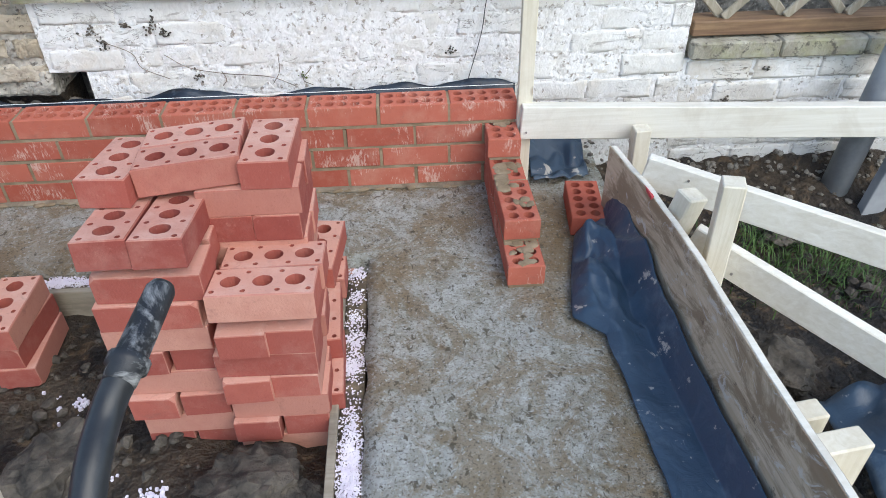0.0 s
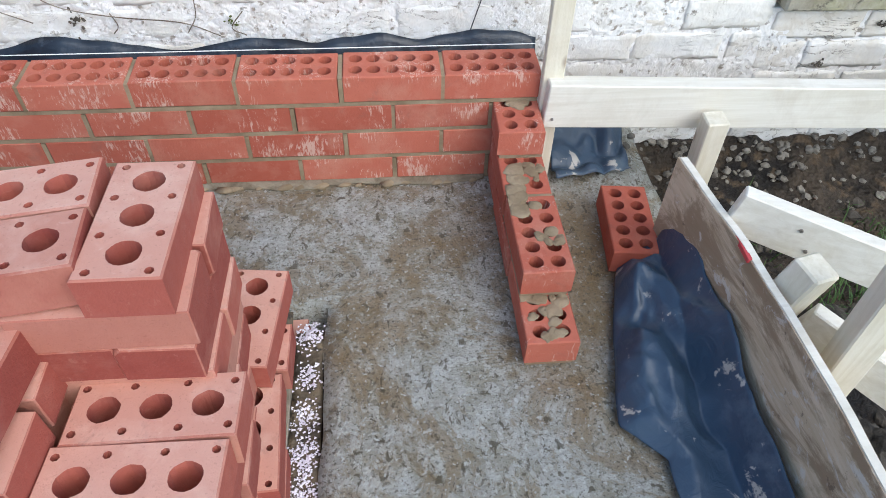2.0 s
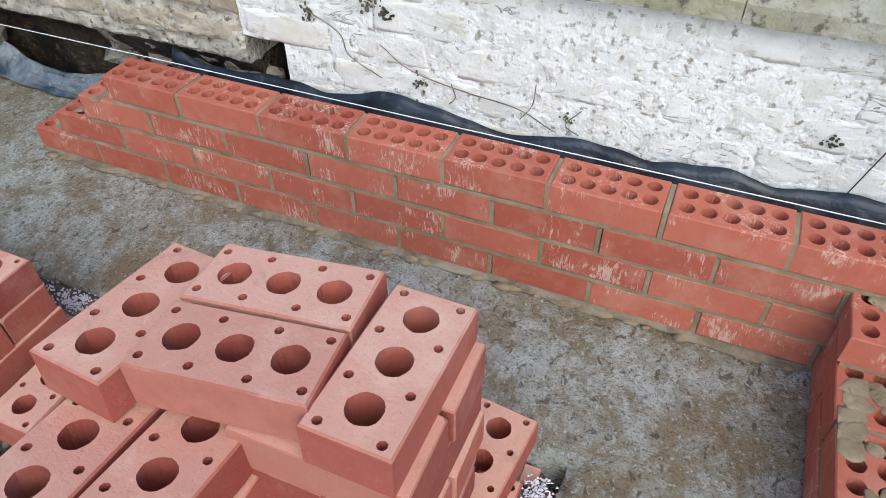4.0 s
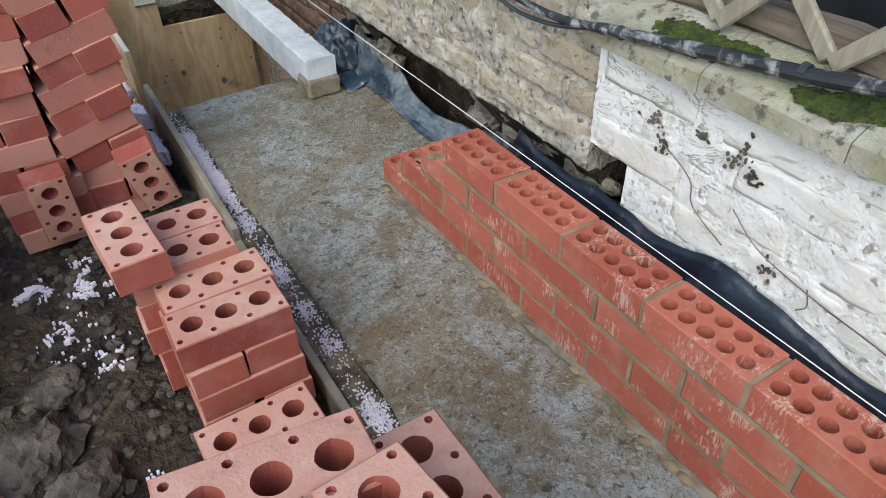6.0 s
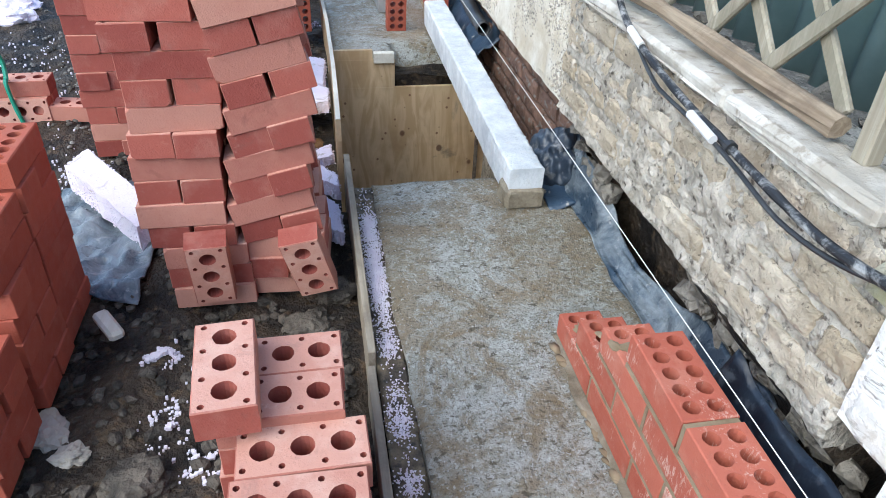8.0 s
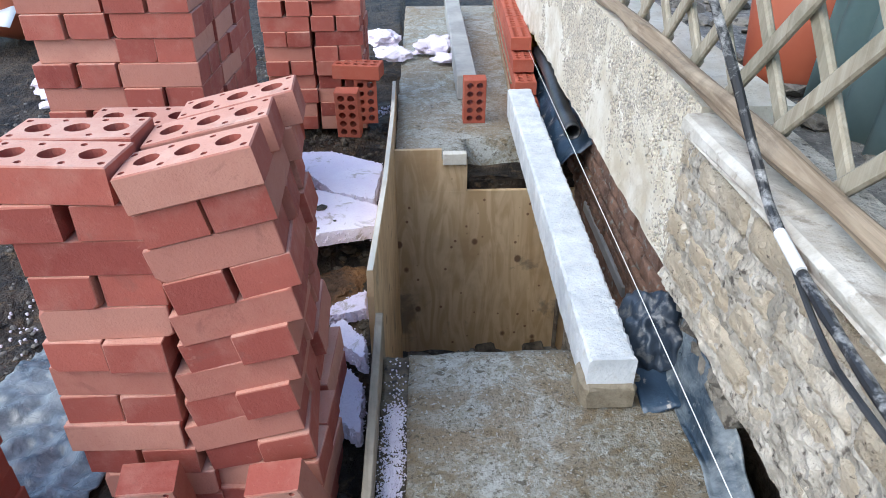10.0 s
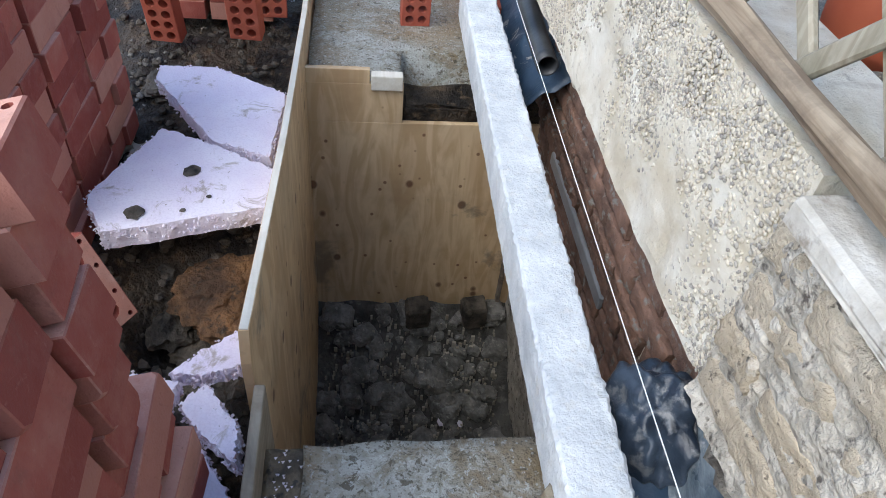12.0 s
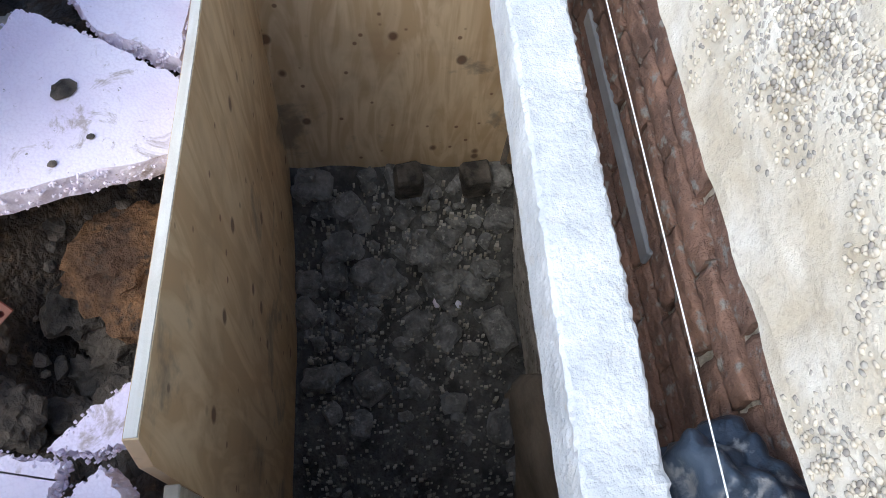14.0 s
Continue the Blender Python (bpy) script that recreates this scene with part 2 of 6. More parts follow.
PLY_DIRTY = shutter_mat()
REDMARK = simple_mat("red_paint_mark", (0.5, 0.04, 0.05), (0.58, 0.09, 0.09), 30, 0.6, 0.2)
PLY_GREY = wood_mat("weathered_timber", (0.26, 0.22, 0.16), (0.4, 0.35, 0.27), "x", 0.5, (0.14, 0.11, 0.08), False)
ROTTEN = wood_mat("rotten_timber", (0.09, 0.068, 0.05), (0.23, 0.175, 0.13), "x", 0.45, (0.36, 0.32, 0.27), False, 0.9)
LATTICE = wood_mat("lattice_timber", (0.27, 0.23, 0.165), (0.44, 0.395, 0.31), "z", 0.55, (0.17, 0.16, 0.11), False)
LOG = wood_mat("weathered_log", (0.2, 0.145, 0.095), (0.4, 0.32, 0.23), "x", 0.55, (0.12, 0.085, 0.06), False, 0.9)
BROWN_BEAM = wood_mat("stained_brown_beam", (0.16, 0.09, 0.05), (0.3, 0.19, 0.1), "x", 0.3, (0.08, 0.05, 0.03), False)


def ply_mat():
    n = Nodes("knotty_plywood")
    v = n.stretch((5, 5, 1.1))
    g = n.noise(2.2, 3, 0.5, v, 2.4)
    c = n.mix(n.ramp(g, 0.4, 0.6), (0.56, 0.385, 0.21), (0.7, 0.53, 0.325))
    c = n.mix(n.ramp(n.noise(5, 4, 0.6), 0.5, 0.75, 0, 0.5), c, (0.33, 0.21, 0.11))
    k = n.cells(7.5, n.stretch((1, 1, 0.8)))
    c = n.mix(n.ramp(k, 0.09, 0.14, 0.85, 0.0), c, (0.12, 0.045, 0.02))
    k2 = n.cells(15, n.stretch((1, 1, 0.9)))
    c = n.mix(n.ramp(k2, 0.07, 0.12, 0.8, 0.0), c, (0.16, 0.06, 0.025))
    c = n.mix(n.ramp(n.noise(3, 6, 0.65, None, 0.4), 0.6, 0.68, 0, 0.65), c, (0.17, 0.14, 0.11))
    return n.done(c, 0.5, g, 0.1, 0.002)


PLY = ply_mat()


def whitewash_mat():
    n = Nodes("flaking_white_paint")
    v = n.shift(3.0)
    c = n.mix(n.ramp(n.noise(5, 5, 0.6), 0.35, 0.7), (0.7, 0.67, 0.61), (0.86, 0.85, 0.825))
    c = n.mix(n.ramp(n.noise(21, 6, 0.7, v, 0.7), 0.61, 0.66, 0, 0.6), c, (0.42, 0.37, 0.31))
    c = n.mix(n.ramp(n.noise(9, 6, 0.75, v, 1.5), 0.66, 0.7, 0, 0.85), c, (0.17, 0.14, 0.115))
    c = n.mix(n.ramp(n.noise(1.0, 6, 0.7, n.stretch((5, 5, 34)), 1.2), 0.61, 0.66, 0, 0.6), c, (0.3, 0.26, 0.215))
    c = n.mix(n.ramp(n.noise(2.6, 6, 0.7, None, 0.8), 0.5, 0.66, 0, 0.55), c, (0.6, 0.52, 0.41))
    ridge = n.math("ABSOLUTE", n.math("SUBTRACT", n.noise(1.0, 5, 0.65, n.stretch((6, 6, 15)), 1.0), 0.5), 0.0)
    crack = n.math("MULTIPLY", n.ramp(ridge, 0.002, 0.012, 1.0, 0.0), n.ramp(n.noise(4.4, 4, 0.6), 0.46, 0.6, 0, 0.8))
    c = n.mix(crack, c, (0.2, 0.165, 0.13))
    h = n.math("SUBTRACT", n.math("ADD", n.noise(75, 5, 0.65), n.math("MULTIPLY", n.noise(18, 5, 0.65, v), 1.4)), crack)
    return n.done(c, 0.85, h, 0.6, 0.007)


WHITE = whitewash_mat()
def old_brick_mat():
    n = Nodes("worn_beige_brick")
    c = n.mix(n.rand, (0.55, 0.445, 0.31), (0.77, 0.69, 0.565))
    c = n.mix(n.ramp(n.noise(8, 6, 0.7, None, 0.6), 0.38, 0.62), (0.5, 0.42, 0.31), c)
    c = n.mix(n.ramp(n.noise(22, 6, 0.75, None, 0.8), 0.56, 0.64, 0, 0.7), c, (0.3, 0.245, 0.18))
    c = n.mix(n.ramp(n.noise(60, 5, 0.7), 0.6, 0.66, 0, 0.85), c, (0.13, 0.105, 0.08))
    c = n.mix(n.ramp(n.noise(12, 5, 0.7, n.shift(5)), 0.6, 0.7, 0, 0.7), c, (0.76, 0.73, 0.68))
    h = n.math("ADD", n.noise(75, 5, 0.7), n.math("MULTIPLY", n.noise(22, 6, 0.75, None, 0.8), -1.5))
    return n.done(c, 0.93, h, 1.0, 0.011)


BEIGE = old_brick_mat()
CAPPING = simple_mat("worn_white_capping", (0.4, 0.36, 0.3), (0.68, 0.65, 0.59), 9, 0.9, 0.6, 75, (0.3, 0.26, 0.21), 0.006)
OLD_JOINT = simple_mat("crumbling_joint", (0.3, 0.27, 0.22), (0.58, 0.53, 0.45), 14, 0.95, 1.0, 60, (0.1, 0.085, 0.07), 0.012)
WHITE_JOINT = simple_mat("painted_joint", (0.64, 0.61, 0.56), (0.82, 0.8, 0.77), 20, 0.9, 0.8, 70, (0.34, 0.3, 0.25), 0.008, None, 0.0, 0.34, 0.5)
RUBBLE = simple_mat("grey_rubble", (0.13, 0.115, 0.095), (0.33, 0.3, 0.25), 9, 0.95, 1.0, 50, (0.07, 0.06, 0.05), 0.015)
OLD_RED = simple_mat("old_dark_brick", (0.125, 0.075, 0.056), (0.27, 0.155, 0.11), 10, 0.9, 0.9, 70, (0.25, 0.235, 0.21), 0.009)


def coping_mat():
    n = Nodes("mossy_coping_stone")
    c = n.mix(n.ramp(n.noise(9, 6, 0.65), 0.35, 0.68), (0.26, 0.235, 0.175), (0.52, 0.49, 0.4))
    c = n.mix(n.ramp(n.noise(6, 5, 0.6, None, 0.5), 0.46, 0.6, 0, 0.5), c, (0.3, 0.3, 0.13))
    c = n.mix(n.ramp(n.noise(25, 5, 0.7), 0.54, 0.62, 0, 0.85), c, (0.085, 0.075, 0.06))
    return n.done(c, 0.92, n.math("ADD", n.noise(90, 5), n.noise(14, 4)), 0.7, 0.008)


COPING = coping_mat()
MOSS = simple_mat("green_moss", (0.03, 0.045, 0.008), (0.1, 0.125, 0.02), 40, 0.95, 1.0, 120, (0.03, 0.045, 0.01), 0.01)


def pebble_mat():
    n = Nodes("cream_render")
    c = n.mix(n.ramp(n.noise(7, 6, 0.65, None, 0.4), 0.36, 0.64), (0.56, 0.49, 0.37), (0.76, 0.72, 0.63))
    c = n.mix(n.ramp(n.noise(45, 5, 0.7), 0.58, 0.68, 0, 0.6), c, (0.36, 0.31, 0.25))
    c = n.mix(n.ramp(n.noise(4, 6, 0.7, None, 1.0), 0.6, 0.68, 0, 0.5), c, (0.45, 0.39, 0.31))
    return n.done(c, 0.92, n.math("ADD", n.noise(90, 5, 0.7), n.noise(25, 4)), 0.6, 0.006)


def stones_mat():
    n = Nodes("dash_pebbles")
    c = n.mix(n.ramp(n.island, 0.0, 0.55), (0.6, 0.545, 0.445), (0.48, 0.425, 0.34))
    c = n.mix(n.ramp(n.island, 0.62, 0.64), c, (0.4, 0.37, 0.32))
    c = n.mix(n.ramp(n.island, 0.86, 0.88), c, (0.28, 0.255, 0.225))
    return n.done(c, 0.85, n.noise(200, 3), 0.3, 0.002)


DASH = stones_mat()
PEBBLE = pebble_mat()


def plastic_mat():
    n = Nodes("black_polythene")
    c = n.mix(n.ramp(n.noise(7, 6, 0.7, None, 0.4), 0.55, 0.68, 0, 0.3), (0.03, 0.058, 0.098), (0.17, 0.225, 0.28))
    c = n.mix(n.ramp(n.noise(15, 5, 0.65, None, 0.4), 0.63, 0.67, 0, 0.85), c, (0.46, 0.43, 0.38))
    c = n.mix(n.ramp(n.noise(38, 4, 0.6), 0.68, 0.74, 0, 0.7), c, (0.4, 0.39, 0.37))
    return n.done(c, n.ramp(n.noise(9, 4), 0.3, 0.7, 0.34, 0.52), n.noise(22, 4, 0.55, None, 1.4), 0.4, 0.008, 0.0, 0.6)


PLASTIC = plastic_mat()


def wet_sheet_mat():
    n = Nodes("muddied_wet_polythene")
    c = n.mix(n.ramp(n.noise(5, 6, 0.7, None, 0.6), 0.4, 0.6, 0, 0.85), (0.03, 0.05, 0.075), (0.3, 0.34, 0.36))
    c = n.mix(n.ramp(n.noise(30, 5, 0.7), 0.6, 0.68, 0, 0.6), c, (0.42, 0.42, 0.4))
    return n.done(c, n.ramp(n.noise(9, 4), 0.3, 0.7, 0.2, 0.4), n.noise(22, 4, 0.55, None, 1.4), 0.5, 0.01, 0.0, 0.6)


WET_SHEET = wet_sheet_mat()
PIPE = simple_mat("black_pipe_plastic", (0.012, 0.013, 0.015), (0.05, 0.052, 0.055), 6, 0.4, 0.15, 80)


def lagging_mat():
    n = Nodes("scuffed_pipe_lagging")
    c = n.mix(n.ramp(n.noise(22, 6, 0.7, None, 0.5), 0.5, 0.64, 0, 0.8), (0.02, 0.021, 0.024), (0.42, 0.42, 0.41))
    return n.done(c, 0.5, n.noise(60, 4), 0.3, 0.004)


LAGGING = lagging_mat()


# ---- builders ----
def part(name, bm, material, parent=None, label="", smooth=False):
    me = bpy.data.meshes.new(name)
    bm.to_mesh(me)
    bm.free()
    for m in material if isinstance(material, (list, tuple)) else (material,):
        me.materials.append(m)
    if smooth:
        me.polygons.foreach_set("use_smooth", [True] * len(me.polygons))
    ob = new(name, me)
    ob.parent = parent
    if label:
        tagged(ob, label)
    return ob


def thing(name, m, label, category, group="", kind=""):
    ob = new(name)
    ob.empty_display_size = 0.05
    ob.matrix_world = m
    return tagged(ob, label, category, group, kind)


def slab_bm(x0, x1, y0, y1, z0, z1, bevel=0.003, bm=None):
    bm = bm or bmesh.new()
    vs = bmesh.ops.create_cube(bm, size=1.0)["verts"]
    for v in vs:
        v.co = Vector((x0 + (v.co.x + 0.5) * (x1 - x0), y0 + (v.co.y + 0.5) * (y1 - y0), z0 + (v.co.z + 0.5) * (z1 - z0)))
    if bevel:
        es = list({e for v in vs for e in v.link_edges})
        bmesh.ops.bevel(bm, geom=es, offset=bevel, segments=1, affect="EDGES")
    return bm


def bar_bm(a, b, w, h, bevel=0.003, up=(0, 0, 1)):
    """A squared bar from a to b, w wide and h deep along up."""
    a, b = Vector(a), Vector(b)
    bm = slab_bm(-w / 2, w / 2, 0, (b - a).length, -h / 2, h / 2, bevel)
    y = (b - a).normalized()
    x = y.cross(Vector(up)).normalized()
    m = Matrix((x, y, x.cross(y))).transposed().to_4x4()
    m.translation = a
    bm.transform(m)
    return bm


def tube_bm(points, radius, seg=10, cap=True, wobble=0.0, bm=None):
    """A tube through points; radius may be a list."""
    bm = bm or bmesh.new()
    pts = [Vector(p) for p in points]
    rings = []
    for i, p in enumerate(pts):
        d = (pts[min(i + 1, len(pts) - 1)] - pts[max(i - 1, 0)]).normalized()
        s = d.cross(Vector((0, 0, 1)) if abs(d.z) < 0.9 else Vector((1, 0, 0))).normalized()
        u = s.cross(d)
        r = radius[i] if isinstance(radius, (list, tuple)) else radius
        rings.append([bm.verts.new(p + (s * math.cos(k * math.tau / seg) + u * math.sin(k * math.tau / seg)) * r
                                   * (1 + wobble * noise.noise(p * 9 + Vector((k, 0, 0))))) for k in range(seg)])
    for a, b in zip(rings, rings[1:]):
        for k in range(seg):
            bm.faces.new((a[k], a[(k + 1) % seg], b[(k + 1) % seg], b[k]))
    if cap:
        bm.faces.new(rings[0][::-1])
        bm.faces.new(rings[-1])
    bmesh.ops.recalc_face_normals(bm, faces=bm.faces)
    return bm


def spline(points, n=8):
    """Catmull-Rom points through the given ones."""
    p = [Vector(q) for q in points]
    p = [2 * p[0] - p[1], *p, 2 * p[-1] - p[-2]]
    out = []
    for i in range(1, len(p) - 2):
        for k in range(n):
            t = k / n
            out.append(0.5 * (2 * p[i] + (p[i + 1] - p[i - 1]) * t + (2 * p[i - 1] - 5 * p[i] + 4 * p[i + 1] - p[i + 2]) * t * t
                              + (3 * p[i] - p[i - 1] - 3 * p[i + 1] + p[i + 2]) * t ** 3))
    return out + [p[-2]]


def sheet_bm(f, nu, nv, thick=0.0025):
    """A sheet f(u, v) of points, with thickness."""
    bm = bmesh.new()
    g = [[bm.verts.new(f(i / nu, j / nv)) for j in range(nv + 1)] for i in range(nu + 1)]
    for i in range(nu):
        for j in range(nv):
            bm.faces.new((g[i][j], g[i + 1][j], g[i + 1][j + 1], g[i][j + 1]))
    bmesh.ops.recalc_face_normals(bm, faces=bm.faces)
    bmesh.ops.solidify(bm, geom=bm.faces[:], thickness=thick)
    return bm


def plate_bm(outline, z0, z1, rough=0.0, cuts=0):
    """A flat piece with the given outline, its edges broken when rough."""
    pts = []
    for i, a in enumerate(outline):
        b = outline[(i + 1) % len(outline)]
        for k in range(cuts + 1):
            p = Vector(a).lerp(Vector(b), k / (cuts + 1))
            pts.append((p.x + random.uniform(-rough, rough), p.y + random.uniform(-rough, rough)))
    bm = bmesh.new()
    low = [bm.verts.new((x + random.uniform(-rough, rough), y + random.uniform(-rough, rough), z0)) for x, y in pts]
    mid = [bm.verts.new((x + random.uniform(-rough, rough), y + random.uniform(-rough, rough), (z0 + z1) / 2)) for x, y in pts]
    top = [bm.verts.new((x, y, z1)) for x, y in pts]
    n = len(pts)
    for a, b in ((low, mid), (mid, top)):
        for i in range(n):
            bm.faces.new((a[i], a[(i + 1) % n], b[(i + 1) % n], b[i]))
    bm.faces.new(top)
    bm.faces.new(low[::-1])
    bmesh.ops.triangulate(bm, faces=[f for f in bm.faces if len(f.verts) > 4])
    bmesh.ops.recalc_face_normals(bm, faces=bm.faces)
    return bm


def rock_bm(size, seed, squash=0.7, sub=2):
    bm = bmesh.new()
    bmesh.ops.create_icosphere(bm, subdivisions=sub, radius=1.0)
    for v in bm.verts:
        q = v.co * 1.3 + Vector((seed * 7.1, seed * 3.3, seed))
        k = 1 + 0.42 * noise.noise(q) + 0.16 * noise.noise(q * 3)
        v.co = Vector((v.co.x * size[0], v.co.y * size[1], v.co.z * size[2])) * k
        if v.co.z < -0.35 * size[2]:
            v.co.z = -0.35 * size[2]
    return bm


# ---- bricks ----
BL, BW, BH = 0.215, 0.1025, 0.065


def brick_mesh(name, holes, materials, chips=()):
    """A brick, its base centred on the origin, with the holes (x, y, radius) going through it."""
    bm = bmesh.new()
    if not holes:
        slab_bm(-BL / 2, BL / 2, -BW / 2, BW / 2, 0, BH, 0, bm)
        for sx, sy, z, size in chips:
            corner = min(bm.verts, key=lambda v: (v.co - Vector((sx * BL / 2, sy * BW / 2, z * BH))).length)
            bmesh.ops.bevel(bm, geom=[corner], offset=size, segments=1, affect="VERTICES")
        bmesh.ops.bevel(bm, geom=bm.edges[:], offset=0.0017, segments=1, affect="EDGES")
    else:
        e = 0.0025
        loops = {}
        for z, inset in ((0.0, e), (e, 0), (BH - e, 0), (BH, e)):
            loops[z] = [bm.verts.new((sx * (BL / 2 - inset), sy * (BW / 2 - inset), z)) for sx, sy in ((-1, -1), (1, -1), (1, 1), (-1, 1))]
        zs = sorted(loops)
        for a, b in zip(zs, zs[1:]):
            for i in range(4):
                bm.faces.new((loops[a][i], loops[a][(i + 1) % 4], loops[b][(i + 1) % 4], loops[b][i]))
        for z in (0.0, BH):
            edges = [bm.edges.get((loops[z][i], loops[z][(i + 1) % 4])) for i in range(4)]
            for x, y, r in holes:
                seg = 18 if r > 0.01 else 7
                rag = [r * random.uniform(0.97, 1.035) for k in range(seg)]
                ring = [bm.verts.new((x + rag[k] * math.cos(k * math.tau / seg), y + rag[k] * math.sin(k * math.tau / seg), z)) for k in range(seg)]
                edges += [bm.edges.new((ring[k], ring[(k + 1) % seg])) for k in range(seg)]
                loops.setdefault((x, y), []).append(ring)
            bmesh.ops.triangle_fill(bm, edges=edges, use_beauty=True)
        for x, y, r in holes:
            a, b = loops[(x, y)]
            for k in range(len(a)):
                bm.faces.new((a[k], b[k], b[(k + 1) % len(a)], a[(k + 1) % len(a)]))
    bmesh.ops.recalc_face_normals(bm, faces=bm.faces)
    bm.faces.ensure_lookup_table()
    for f in bm.faces:
        c, nrm = f.calc_center_median(), f.normal
        # bed faces take the second material, the pink with sunlight in its colour
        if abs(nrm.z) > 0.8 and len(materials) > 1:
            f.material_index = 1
        elif len(materials) > 2 and abs(nrm.y) > 0.8 and abs(c.y) > BW / 2 - 0.004:
            f.material_index = 2
        if len(materials) > 3 and max(abs(nrm.x), abs(nrm.y), abs(nrm.z)) < 0.93 and max(abs(c.x) / BL, abs(c.y) / BW) > 0.46:
            f.material_index = 3
    me = bpy.data.meshes.new(name)
    bm.to_mesh(me)
    bm.free()
    for m in materials:
        me.materials.append(m)
    return me


THREE = [(x, 0, 0.0205) for x in (-0.065, 0, 0.065)] + [(x, y, 0.0058) for x in (-0.095, -0.034, 0.034, 0.095) for y in (-0.035, 0.035)]
TEN = [(x, y, 0.0152) for x in (-0.08, -0.04, 0, 0.04, 0.08) for y in (-0.022, 0.022)]
B3 = [brick_mesh("brick", THREE, (RED, PINK_LIT, PALE, WORN)), brick_mesh("brick", THREE, (RED, PINK_LIT, RED, WORN))]
CHIPS = ((), (), ((1, 1, 0, 0.012),), ((-1, 1, 1, 0.009), (1, -1, 1, 0.007)), ((-1, -1, 0, 0.014), (1, 1, 1, 0.006)), ((1, -1, 0, 0.01), (-1, -1, 1, 0.012)))
B0 = [[brick_mesh("brick", None, (RED, PINK_LIT, m, WORN), c) for c in CHIPS] for m in (PALE, RED)]
B10 = brick_mesh("brick", TEN, (ORANGE,))
B10C = brick_mesh("brick", TEN, (ORANGE_CLEAN,))
B10P = brick_mesh("brick", None, (ORANGE_CLEAN,))
BW0 = brick_mesh("brick", None, (ORANGE,))


def lay(mesh, m, parent=None):
    if isinstance(mesh, list):
        mesh = random.choice(mesh)
    ob = new("brick", mesh)
    ob.parent = parent
    ob.matrix_basis = m
    return ob


def column(parent, x, y, z, layers, first=0, solid=B0, holed=B3, open_layers=2, jitter=0.004, skip=()):
    """A column of bricks laid crosswise in pairs; x, y is its middle."""
    for i in range(layers):
        turn = (i + first) % 2
        for s in (-1, 1):
            if (i, s) in skip:
                continue
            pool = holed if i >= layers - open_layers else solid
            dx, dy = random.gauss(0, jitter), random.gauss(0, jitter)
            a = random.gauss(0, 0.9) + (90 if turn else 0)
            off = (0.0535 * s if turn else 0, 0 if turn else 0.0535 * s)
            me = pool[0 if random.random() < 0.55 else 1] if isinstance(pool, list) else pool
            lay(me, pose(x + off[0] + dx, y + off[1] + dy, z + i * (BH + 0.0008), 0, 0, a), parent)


# ---- ground ----
def lines(values, a, b, step):
    n = round((b - a) / step)
    return sorted(set(values) | {round(a + i * (b - a) / n, 4) for i in range(n + 1)})


def ground_z(x, y):
    p = Vector((x, y, 0))
    z = -0.095 + 0.03 * noise.noise(p * 1.1) + 0.035 * noise.noise(p * 3.6) + 0.022 * noise.noise(p * 9) + 0.012 * noise.noise(p * 23)
    # a soft hollow beside the trench and lower clay to the right of the boards
    z -= 0.2 * math.exp(-((x + 3.3) / 0.17) ** 2 - ((y + 0.7) / 0.14) ** 2)
    z += 0.05 * math.exp(-((x + 0.72) / 0.16) ** 2 - ((y + 1.1) / 0.1) ** 2)
    if x > 0.33:
        z -= 0.08 * min(1, (x - 0.33) / 0.1)
    if x > -0.56 and x < 0.33 and y > -2.2:
        z = -0.2
    return z


def ground():
    xs = lines([-60, -30, -16, -10, -7.6, -4.3, -2.95, -0.56, 0.33, 3, 6, 15, 30, 60], -6.4, 2.0, 0.033)
    ys = lines([-60, -30, -16, -9, -5.5, -3.8, -0.49, 0.40, 4, 10, 30, 60], -2.9, -0.49, 0.033)
    bm = bmesh.new()
    g = [[bm.verts.new((x, y, ground_z(x, y) if y < -0.48 and -7.6 < x < 3 and y > -4 or x > 0.3 and y < 0.41 and x < 3 else -0.2 if y > -0.5 else -0.09)) for y in ys] for x in xs]
    for i in range(len(xs) - 1):
        for j in range(len(ys) - 1):
            if -4.31 < xs[i] < -2.96 and -0.5 < ys[j] < 0.39:
                continue
            bm.faces.new((g[i][j], g[i + 1][j], g[i + 1][j + 1], g[i][j + 1]))
    tagged(part("ground", bm, MUD, None, "", True), "wet dark brown mud churned with clay lumps", "ground", "", "structure")


ground()


def slab_top(x, y):
    p = Vector((x, y, 3))
    return 0.004 * noise.noise(p * 3) + 0.0022 * noise.noise(p * 17)


